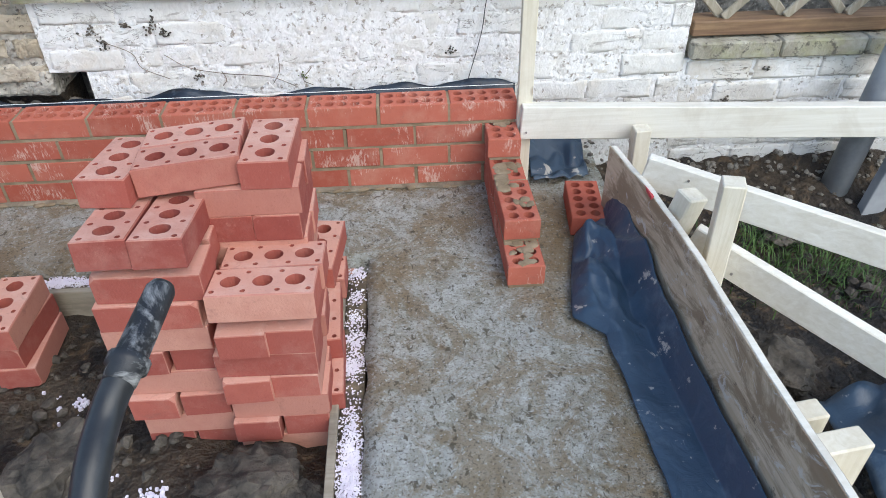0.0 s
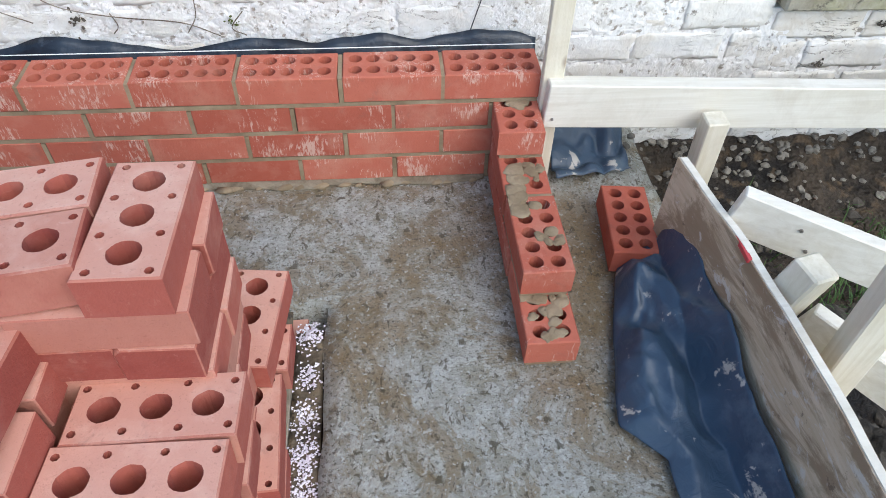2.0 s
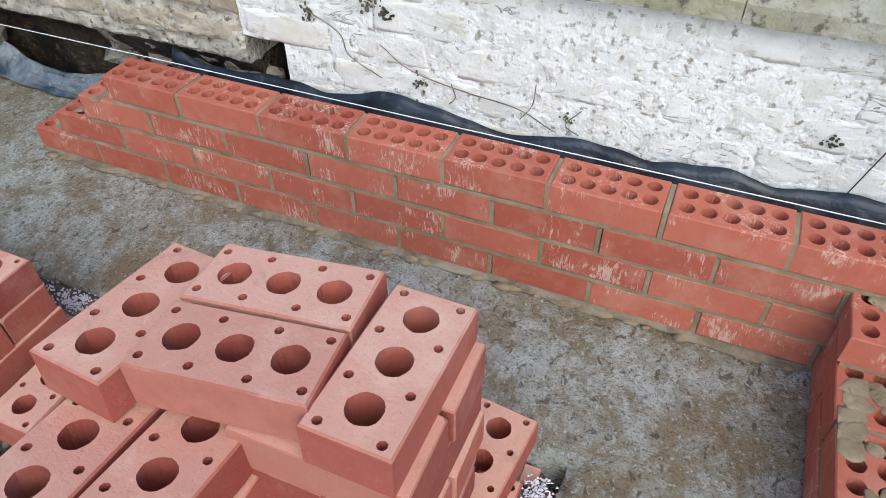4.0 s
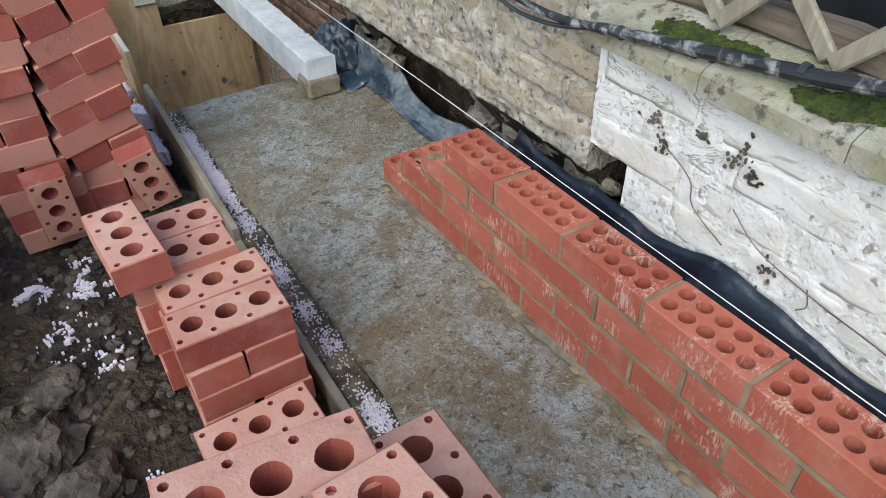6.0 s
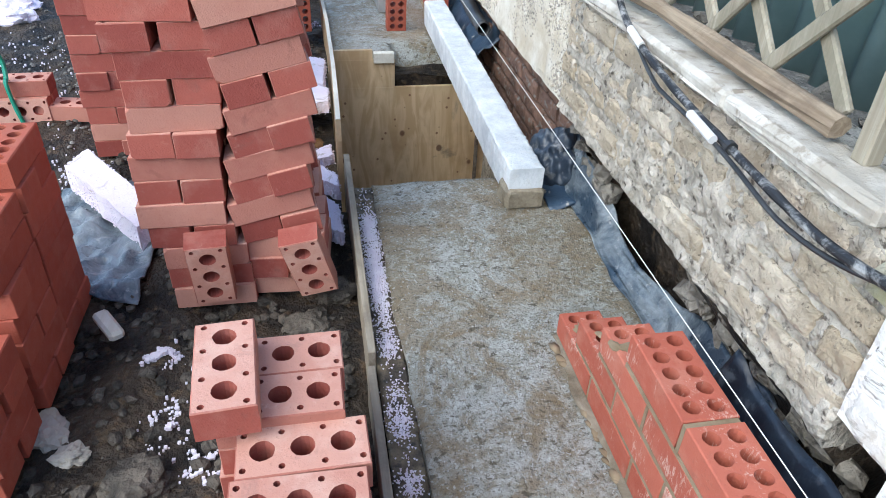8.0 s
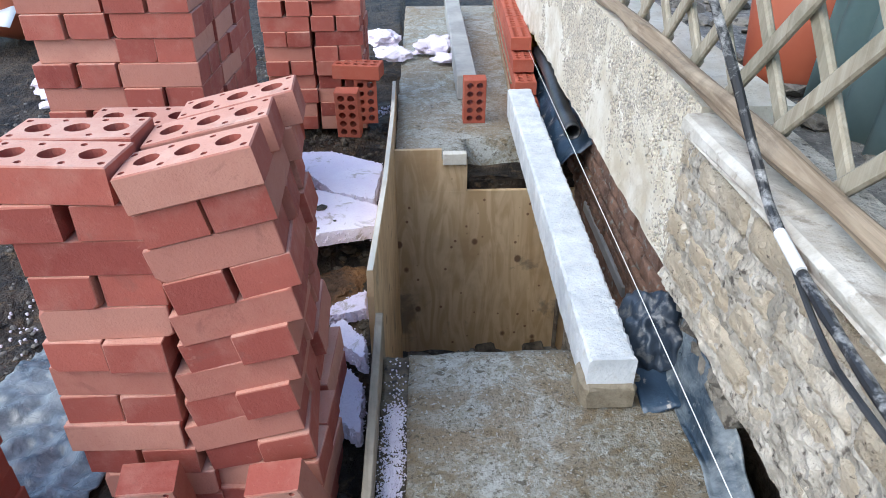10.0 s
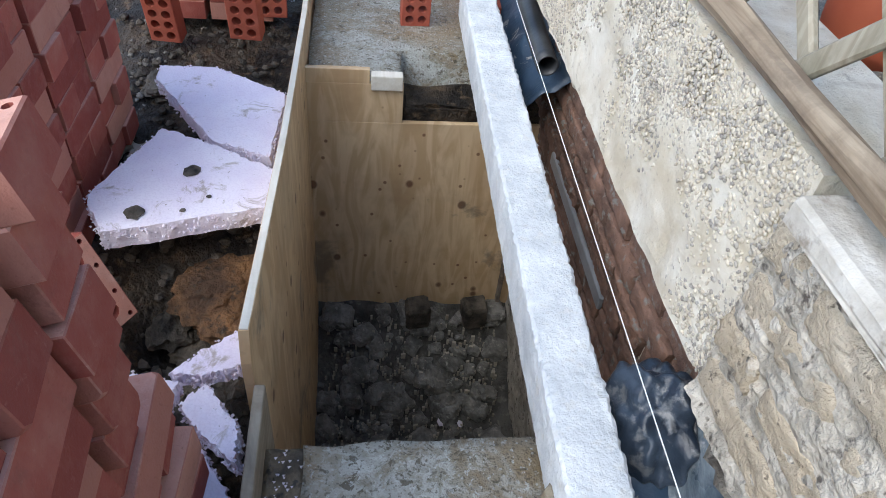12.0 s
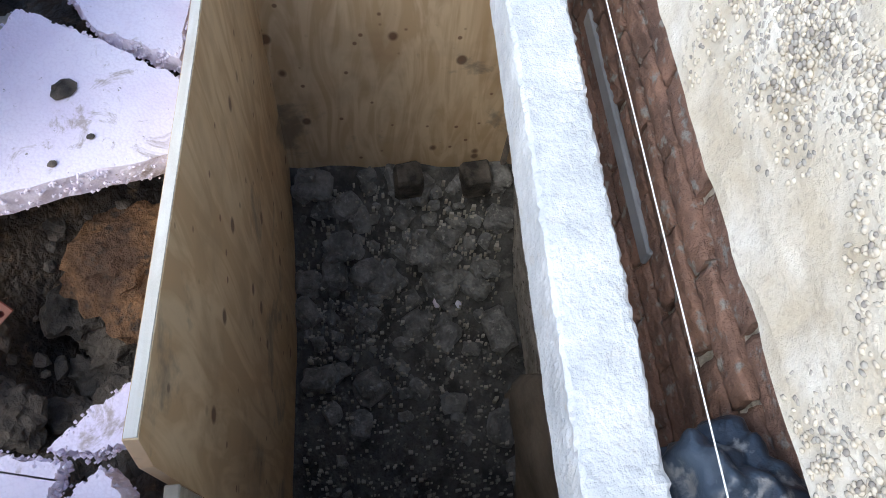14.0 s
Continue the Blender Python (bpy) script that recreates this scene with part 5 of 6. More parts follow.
def far_stacks():
    for x, y, z, nx, ny, layers, label in ((-3.75, -1.16, -0.08, 3, 2, 14, "large pack of red and pale bricks standing on mud"),
                                           (-4.93, -0.83, -0.05, 2, 2, 11, "pack of red bricks standing beyond the trench")):
        s = thing("brick_stack", pose(x, y, z), label, "brick stack", "brick stacks")
        for i in range(nx):
            for j in range(ny):
                column(s, (i - (nx - 1) / 2) * 0.224, (j - (ny - 1) / 2) * 0.224, 0, layers, j, open_layers=1, jitter=0.005)
    s = thing("brick_stack", pose(-2.36, -1.43, -0.09), "stack of smooth orange-red ten-hole bricks on mud", "brick stack", "brick stacks")
    for i in range(2):
        for j in range(2):
            column(s, (i - 0.5) * 0.224, (j - 0.5) * 0.224, 0, 7 + (i == 0), j, B10P, B10C, 1, 0.003)
    for i in range(2):
        column(s, 0.36, (i - 0.5) * 0.224, 0, 4, i, B10P, B10C, 1, 0.004)
    s = thing("brick_stack", pose(-3.85, -1.735, -0.085), "small heap of pink bricks tied with a green strap", "brick stack", "brick stacks")
    lay(B3[0], pose(0.005, 0, 0.051, 90, 0, 91), s)
    lay(B3[1], pose(-0.064, 0.006, 0.051, 90, 0, 89), s)
    lay(B3[0], pose(0.0, 0.012, 0.1035, 0, 0, 92), s)
    lay(B3[0], pose(0.02, 0.16, 0.0, 0, 0, 80), s)
    bm = tube_bm(spline([(0.078, 0.0, 0.0), (0.08, -0.012, 0.08), (0.074, -0.02, 0.17), (0.05, -0.022, 0.185), (0.03, -0.025, 0.24), (0.035, -0.035, 0.29)]), 0.009, 6)
    part("strap", bm, TIE, s, "loose green plastic strap")


far_stacks()


def loose_bricks():
    def one(mesh, m, label, group=""):
        ob = new("brick", mesh)
        ob.matrix_world = m
        return tagged(ob, label, "brick", group)

    # standing on end, leaning against the tall columns
    one(B3[0], pose(-2.435, -0.853, -0.04, 0, -77, 4) @ pose(0.1, 0, 0), "pale three-hole brick leaning on end against the stack", "bricks leaning on end")
    one(B3[0], pose(-2.43, -0.6, -0.035, 0, -76, 0) @ pose(0.1, 0, 0, 0, 0, -12), "pale three-hole brick leaning on end against the stack", "bricks leaning on end")
    one(B3[0], pose(-3.335, -0.85, -0.11, 0, -62, -122) @ pose(0.1075, 0, 0), "pink three-hole brick on end against the muddy bank", "bricks leaning on end")
    one(B3[0], pose(-3.21, -0.9, -0.12, 0, -58, -118) @ pose(0.1075, 0, 0), "pink three-hole brick on end against the muddy bank", "bricks leaning on end")
    one(B3[1], pose(-3.76, -2.08, -0.1, 0, 0, 62), "red three-hole brick lying half sunk in mud", "")
    # single ten-hole bricks
    one(B10C, pose(0.187, -0.232, 0.004, 0, 0, 84), "loose orange ten-hole brick lying flat on concrete", "loose ten-hole bricks")
    for x, y, a, tilt in ((-4.62, -0.1, 2, 84), (-4.47, -0.67, -6, 84), (-4.64, -0.6, 4, 88), (-4.55, -0.95, -8, 82), (-4.83, -0.9, 0, 88)):
        one(B10C, pose(x, y, -0.0 if x != -4.55 else -0.06, 0, -tilt, a) @ pose(0.1075, 0, 0), "orange ten-hole brick standing on end", "bricks standing on end")
    one(B10C, pose(-4.67, -0.63, 0.216, 0, 0, 80), "orange ten-hole brick balanced on a standing brick", "loose ten-hole bricks")


loose_bricks()


def far_brickwork():
    w = thing("low_brick_wall", pose(-5.6, 0.16, 0), "new red perforated-brick wall stepping down beyond the lintel", "brick wall")
    for c in range(4):
        k = 0
        while True:
            x = -4.75 - 0.12 * c - 0.225 * k
            if x < -6.9:
                break
            lay(B10C, pose(x + 5.6, 0.0 + 0.02 * k * 0.5, 0.01 + 0.075 * c, 0, 0, -2.5), w)
            k += 1
    bm = bmesh.new()
    for c in range(4):
        slab_bm(-1.3, 0.75 - 0.12 * c, -0.046, 0.046, 0.075 * c, 0.075 * c + 0.0105, 0, bm)
    bm.transform(pose(0, 0.02, 0, 0, 0, -2.5))
    part("mortar_joints", bm, MORTAR, w)
    bm = slab_bm(-0.012, 0.012, -0.028, 0.028, 0, 0.75, 0.003)
    bm.transform(pose(-5.55, 0.3, 0.0, 0, -6, 0))
    tagged(part("spirit_level", bm, YELLOW), "yellow spirit level standing against the brickwork", "spirit level")


far_brickwork()


# ---- lintels ----
def lintel():
    s = thing("concrete_lintel", pose(-2.75, 0.085, 0), "white precast concrete lintel bridging the trench", "lintel")
    inv = s.matrix_world.inverted()
    ring = [(0.039, 0.012), (0.033, 0.018)] + [(0.033, 0.018 + 0.118 * k / 8) for k in range(1, 8)] + [(0.033, 0.136), (0.039, 0.142)]
    ring += [(0.039 + 0.098 * k / 8, 0.142) for k in range(1, 8)] + [(0.137, 0.142), (0.143, 0.136), (0.143, 0.075), (0.143, 0.018), (0.137, 0.012), (0.088, 0.012)]
    bm = bmesh.new()
    rows = []
    for i in range(241):
        x = -2.748 - 1.94 * i / 240
        row = []
        for y, z in ring:
            q = Vector((x, y, z))
            arris = 1.0 if abs(y - 0.036) < 0.004 and z > 0.1 or abs(y - 0.14) < 0.004 and z > 0.1 else 0.35
            d = 0.003 * arris * noise.noise(q * 60) + 0.003 * arris * noise.noise(q * 140) + 0.0012 * noise.noise(q * 22)
            row.append(bm.verts.new((x, y + 0.027 * i / 240 + d, z + 0.9 * arris * min(0.0, 0.006 * noise.noise(q * 75)) + 0.6 * d)))
        rows.append(row)
    for a, c in zip(rows, rows[1:]):
        for k in range(len(ring)):
            bm.faces.new((a[k], a[(k + 1) % len(ring)], c[(k + 1) % len(ring)], c[k]))
    bm.faces.new(rows[0])
    bm.faces.new(rows[-1][::-1])
    bmesh.ops.recalc_face_normals(bm, faces=bm.faces)
    bm.transform(inv)
    part("beam", bm, LINTEL, s)
    bm = slab_bm(-2.84, -2.735, 0.02, 0.152, -0.004, 0.07, 0.012)
    bmesh.ops.subdivide_edges(bm, edges=bm.edges[:], cuts=4)
    for v in bm.verts:
        v.co += Vector((0.6, 0.8, 0.3)) * 0.012 * noise.noise(v.co * 24)
    bm.transform(inv)
    part("mortar_bed", bm, WET_MORTAR, s, "wet brown mortar packed round the end")
    bm = slab_bm(-6.9, -4.95, -0.165, -0.065, 0.004, 0.13, 0.005)
    tagged(part("concrete_lintel", bm, LINTEL_GREY), "grey concrete lintel lying on the far foundation", "lintel")


lintel()


def string_line():
    pts = [(0.0, 0.1, 0.312), (-0.9, 0.109, 0.306), (-1.8, 0.12, 0.3), (-2.7, 0.1427, 0.281), (-3.6, 0.163, 0.263), (-5.56, 0.208, 0.224)]
    bm = tube_bm(pts, 0.0011, 5)
    tagged(part("string_line", bm, CORD), "white builder's string line stretched along the wall", "string line")


string_line()


# ---- plastic sheets ----
def sheets():
    def gap(u, v):
        x = 0.02 - 1.75 * u
        top = 0.262 + 0.045 * noise.noise(Vector((x * 4.2, 0, 2))) + 0.012 * noise.noise(Vector((x * 13, 0, 2)))
        y = 0.112 + 0.078 * v + 0.007 * noise.noise(Vector((x * 9, v * 3, 1)))
        return (x, y, 0.03 + (top - 0.03) * v ** 0.6 + 0.02)

    tagged(part("damp_proof_sheet", sheet_bm(gap, 150, 8), GAP, None, "", True), "black polythene sheet tucked behind the new wall", "plastic sheet", "plastic sheets")

    def far(u, v):
        x = -1.62 - 1.28 * u
        wave = 0.03 * noise.noise(Vector((x * 3.5, 0, 5))) + 0.012 * noise.noise(Vector((x * 14, v * 4, 5)))
        y = 0.195 + 0.06 * u + (0.1 - 0.05 * u) * v + wave * 0.5
        low = math.exp(-((x + 2.3) / 0.28) ** 4)
        z = 0.012 + (0.2 + 1.6 * wave) * (1 - 0.72 * low) * max(0.0, v - 0.3) ** 0.8 + 0.012 * noise.noise(Vector((x * 8, v * 6, 3)))
        return (x, y, max(0.008, z))

    tagged(part("damp_proof_sheet", sheet_bm(far, 110, 18), WET_SHEET, None, "", True), "wet black polythene sheet turned up along the old wall", "plastic sheet", "plastic sheets")

    def right(u, v):
        y = -0.3 - 1.75 * u
        step = min(1, max(0, (u - 0.235) / 0.04))
        x0 = (0.165 - 0.12 * min(1, u / 0.235) ** 0.7) * (1 - step) + (0.118 + 0.05 * (u - 0.27)) * step + 0.008 * noise.noise(Vector((y * 9, 0, 1)))
        x1 = 0.252 + 0.05 * u
        x = x0 + (x1 - x0) * v
        crease = 0.9 - 1.4 * abs(noise.noise(Vector((x * 7, y * 5, 4)))) - 0.5 * abs(noise.noise(Vector((x * 13 + y * 5, y * 9, 9)))) - 0.1 * abs(noise.noise(Vector((x * 30, y * 25, 2))))
        bump = 0.1 * math.exp(-((u - 0.1) / 0.15) ** 2) * (0.15 + 0.95 * max(0, crease))
        z = 0.008 + bump * min(1, 4 * v + 0.1) + 0.07 * max(0.0, v - 0.72) / 0.28 * (1 + 0.6 * math.exp(-u * 6)) + 0.01 * max(0, crease)
        return (x, y, max(0.007, z))

    tagged(part("damp_proof_sheet", sheet_bm(right, 220, 46), PLASTIC, None, "", True), "crumpled black-blue polythene sheet laid beside the timber shutter", "plastic sheet", "plastic sheets")

    def corner(u, v):
        x = 0.06 + 0.2 * u
        y = 0.15 - 0.2 * v + 0.04 * u
        return (x, y, 0.012 + 0.16 * max(0, 0.6 - v) + 0.05 * abs(noise.noise(Vector((x * 16, y * 14, 2)))))

    tagged(part("damp_proof_sheet", sheet_bm(corner, 30, 26), PLASTIC, None, "", True), "folded black polythene scrap in the corner under the beam", "plastic sheet", "plastic sheets")

    def mud_sheet(u, v):
        x, y = -3.25 + 0.62 * u + 0.12 * v, -1.42 + 0.4 * v - 0.06 * u
        return (x, y, ground_z(x, y) + 0.014 + 0.06 * max(0, 0.45 - abs(noise.noise(Vector((x * 8, y * 6, 6)))) - 0.5 * abs(noise.noise(Vector((x * 19, y * 15, 6))))))

    tagged(part("ground_sheet", sheet_bm(mud_sheet, 60, 40), WET_SHEET, None, "", True), "crumpled muddy grey-black plastic sheet lying on the mud", "plastic sheet", "plastic sheets")

    # slumped sack beside the lintel
    bm = rock_bm((0.105, 0.092, 0.135), 4.2, 0.7, 5)
    for v in bm.verts:
        q = Vector((v.co.x * 16, v.co.y * 16, v.co.z * 7))
        v.co += v.co.normalized() * (0.006 * noise.noise(q * 0.5) - 0.012 * abs(noise.noise(q * 0.9)) - 0.006 * abs(noise.noise(q * 2.1 + Vector((4, 0, 0)))) - 0.0025 * abs(noise.noise(q * 4.5)))
    sack = thing("black_sack", pose(-2.955, 0.258, 0.035, 0, 0, 20), "slumped black plastic sack beside the lintel", "plastic sack")
    part("body", bm, BAG, sack, "", True)
    neck = [(0.03 + 0.05 * t, 0.02 + 0.015 * math.sin(t * 5), 0.085 - 0.03 * t * t) for t in (0.0, 0.3, 0.6, 1.0)]
    part("gathered_neck", tube_bm(neck, [0.02, 0.026, 0.02, 0.028], 12, True, 0.5), GAP, sack, "twisted black neck of the sack", True)

    def fill(u, v):
        x, y = -3.05 + 0.33 * u, 0.17 + 0.17 * v
        return (x, y, 0.01 + 0.025 * noise.noise(Vector((x * 14, y * 14, 1))))

    tagged(part("damp_proof_sheet", sheet_bm(fill, 20, 12, 0.01), PLASTIC, None, "", True), "muddy black sheet bridging the gap beside the lintel", "plastic sheet", "plastic sheets")
    # cut pipe beside the far lintel
    pts = spline([(-4.03, 0.235, 0.185), (-4.3, 0.24, 0.19), (-4.7, 0.25, 0.22), (-5.1, 0.26, 0.2)], 6)
    bm = tube_bm(pts, 0.032, 14, False)
    bmesh.ops.solidify(bm, geom=bm.faces[:], thickness=0.004)
    tagged(part("cut_pipe", bm, PIPE, None, "", True), "open end of a black plastic drain pipe", "pipe")

    def drape(u, v):
        x = -4.05 - 1.1 * u
        return (x, 0.2 + 0.13 * v, 0.03 + 0.13 * v + 0.04 * noise.noise(Vector((x * 9, v * 3, 1))))

    tagged(part("damp_proof_sheet", sheet_bm(drape, 40, 10), PLASTIC, None, "", True), "black sheet under the drain pipe beside the lintel", "plastic sheet", "plastic sheets")
    # slate strip on the dark bricks
    bm = slab_bm(-4.05, -3.42, 0.312, 0.326, -0.165, -0.12, 0.004)
    tagged(part("slate_strip", bm, LEAD), "grey slate strip laid on the dark brick ledge", "slate")


sheets()


# ---- lagged pipe on the old wall ----
def hose():
    p = thing("lagged_pipe", pose(-1.9, 0.14, 0.64), "scuffed black lagged pipe slung along the wall", "pipe")
    inv = p.matrix_world.inverted()
    run = spline([(-2.98, -0.09, 1.5), (-2.72, 0.05, 1.12), (-2.58, 0.12, 0.91), (-2.48, 0.16, 0.76), (-2.36, 0.16, 0.695), (-2.1, 0.145, 0.662), (-1.85, 0.143, 0.643), (-1.6, 0.146, 0.628), (-1.42, 0.152, 0.65),
                  (-1.2, 0.185, 0.672), (-1.0, 0.21, 0.695), (-0.7, 0.25, 0.76), (-0.3, 0.3, 0.9)], 8)
    bm = tube_bm(run, [0.0078 + 0.0022 * noise.noise(Vector((q.x * 17, 0, 0))) + 0.0045 * min(1, max(0, (q.x + 1.6) / 0.35)) for q in run], 10)
    bm.transform(inv)
    part("lagging", bm, LAGGING, p)
    run2 = [q + Vector((0, -0.012, -0.016 + 0.01 * math.sin(q.x * 9))) * min(1, max(0, (-1.45 - q.x) / 0.25)) * min(1, max(0, (q.x + 2.34) / 0.2)) for q in run if -2.35 < q.x < -1.4]
    bm = tube_bm(run2, 0.0045, 7)
    bm.transform(inv)
    part("cable", bm, PIPE, p, "thin black cable strapped below")
    for a, b in (((-1.985, 0.127, 0.655), (-1.89, 0.124, 0.648)), ((-2.36, 0.158, 0.697), (-2.28, 0.153, 0.684))):
        bm = tube_bm([a, b], 0.0086, 10)
        bm.transform(inv)
        part("tape_wrap", bm, CABLE_W, p, "white tape wrap")
    for x, z, y in ((-1.865, 0.645, 0.143), (-1.41, 0.651, 0.1535), (-1.08, 0.69, 0.2)):
        bm = tube_bm([(x - 0.006, y, z), (x + 0.006, y, z - 0.001)], 0.0125, 10)
        bm.transform(inv)
        part("cable_tie", bm, PIPE, p)


hose()


# ---- foam insulation ----
def foam():
    beads = []

    def board(outline, z, label, thick=0.045, tilt=(0, 0)):
        cx = sum(p[0] for p in outline) / len(outline)
        cy = sum(p[1] for p in outline) / len(outline)
        bm = plate_bm([(x - cx, y - cy) for x, y in outline], -thick, 0, 0.004, 14)
        # crumbled beads along the broken edges
        for i, p in enumerate(outline):
            p, q = Vector(p), Vector(outline[(i + 1) % len(outline)])
            for k in range(int((q - p).length / 0.0011)):
                c = p.lerp(q, random.random())
                r0 = random.uniform(0.002, 0.0045)
                rk = (c.x - cx + random.gauss(0, 0.0035), c.y - cy + random.gauss(0, 0.0035), random.uniform(-thick, 0.001))
                beads.append((rk, r0))
        ico = [Vector(d) for d in ((1, 0, 0), (-1, 0, 0), (0, 1, 0), (0, -1, 0), (0, 0, 1), (0, 0, -1))]
        for rk, r0 in beads:
            o = [bm.verts.new(Vector(rk) + d * r0) for d in ico]
            for a, b in ((0, 2), (2, 1), (1, 3), (3, 0)):
                bm.faces.new((o[a], o[b], o[4]))
                bm.faces.new((o[b], o[a], o[5]))
        beads.clear()
        ob = part("foam_board", bm, LILAC)
        ob.matrix_world = pose(cx, cy, z, tilt[0], tilt[1], 0)
        return tagged(ob, label, "foam board", "broken foam boards")

    board([(-3.86, -0.8), (-3.58, -0.915), (-3.455, -0.85), (-3.55, -0.505), (-3.69, -0.5), (-3.79, -0.66)], 0.06, "broken lilac foam insulation board with muddy holes on clay", 0.05)
    board([(-4.21, -0.88), (-4.13, -0.875), (-3.82, -0.665), (-3.75, -0.52), (-4.05, -0.5), (-4.2, -0.72)], 0.05, "broken lilac foam insulation board beside the shutter", 0.045, (2, 0))
    board([(-3.1, -0.64), (-3.15, -0.59), (-3.2, -0.515), (-3.11, -0.507), (-3.09, -0.586)], 0.035, "lilac foam fragment stained with mud beside the shutter", 0.035, (5, 0))
    board([(-3.032, -0.612), (-3.07, -0.57), (-2.98, -0.502), (-2.915, -0.5), (-2.985, -0.578)], 0.03, "snapped lilac foam strip beside the shutter", 0.06, (4, 6))
    board([(-3.06, -0.79), (-3.105, -0.75), (-3.08, -0.62), (-3.04, -0.63), (-2.975, -0.665), (-2.99, -0.77)], 0.03, "lilac foam fragment with crumbling edges", 0.04)
    board([(-3.2, -1.33), (-3.1, -1.38), (-2.75, -1.1), (-2.83, -1.04)], 0.04, "thick lilac foam offcut lying on black sheet", 0.1, (0, 6))
    board([(-2.97, -0.57), (-2.86, -0.5), (-2.7, -0.5), (-2.75, -0.56)], -0.02, "small lilac foam scrap by the edge board", 0.05)
    for x, y, s in ((-5.5, -2.35, 0.2), (-5.2, -2.2, 0.13), (-5.9, -2.5, 0.12), (-5.7, -0.5, 0.12), (-5.85, -0.28, 0.14), (-5.6, -0.2, 0.08), (-6.1, -0.6, 0.14)):
        bm = rock_bm((s, s * 0.8, s * 0.4), x * 2, 0.5, 4)
        for v in bm.verts:
            v.co *= 1 + 0.25 * noise.noise(v.co * 14) + 0.12 * noise.noise(v.co * 40)
        bm.transform(pose(x, y, -0.06 if y < -1 else 0.03, 0, 0, x * 500))
        tagged(part("foam_lump", bm, LILAC), "white foam lump lying on the ground", "foam lump", "foam lumps")
    for x, y, s in ((-3.676, -0.696, 0.021), (-3.519, -0.792, 0.022), (-3.58, -0.64, 0.006), (-3.53, -0.69, 0.007)):
        bm = rock_bm((s, s, s * 0.3), x * 9, 0.5, 2)
        bm.transform(pose(x, y, 0.063))
        tagged(part("mud_clod", bm, CLOD), "dark mud clod stuck on the foam board", "mud clod", "mud clods")


foam()


def rubble_bank():
    def height(x, y):
        p = Vector((x, y, 7))
        rise = min(1.0, max(0.0, (y + 0.12) / 0.3)) ** 1.3
        return -0.17 + 0.11 * rise * min(1.0, max(0.0, (x - 0.02) / 0.12)) + 0.018 * noise.noise(p * 9) + 0.02 * noise.noise(p * 21)

    def f(u, v):
        x, y = 0.33 + 1.75 * u, -0.16 + 0.36 * v
        return (x, y, height(x, y))

    tagged(part("soil_bank", sheet_bm(f, 110, 26, 0.01), MUD, None, "", True), "dark crumbly soil banked against the white wall", "ground", "", "structure")
    bm = bmesh.new()
    for k in range(420):
        x, y = random.uniform(0.06, 1.9), 0.19 - abs(random.gauss(0, 0.12))
        if x < 0.34 and y < 0.08:
            continue
        s = random.uniform(0.004, 0.013)
        r = rock_bm((s * 1.3, s, s * 0.8), k, 0.7, 1)
        base = height(x, y) if x > 0.33 else 0.005 + 0.1 * max(0.0, y - 0.08) / 0.1
        r.transform(pose(x, y, base + 0.2 * s, random.uniform(-30, 30), random.uniform(-30, 30), k * 31))
        me = bpy.data.meshes.new("tmp")
        r.to_mesh(me)
        r.free()
        bm.from_mesh(me)
        bpy.data.meshes.remove(me)
    tagged(part("rubble", bm, RUBBLE), "grey broken rubble lying along the wall foot", "rubble", "", "stuff")


rubble_bank()


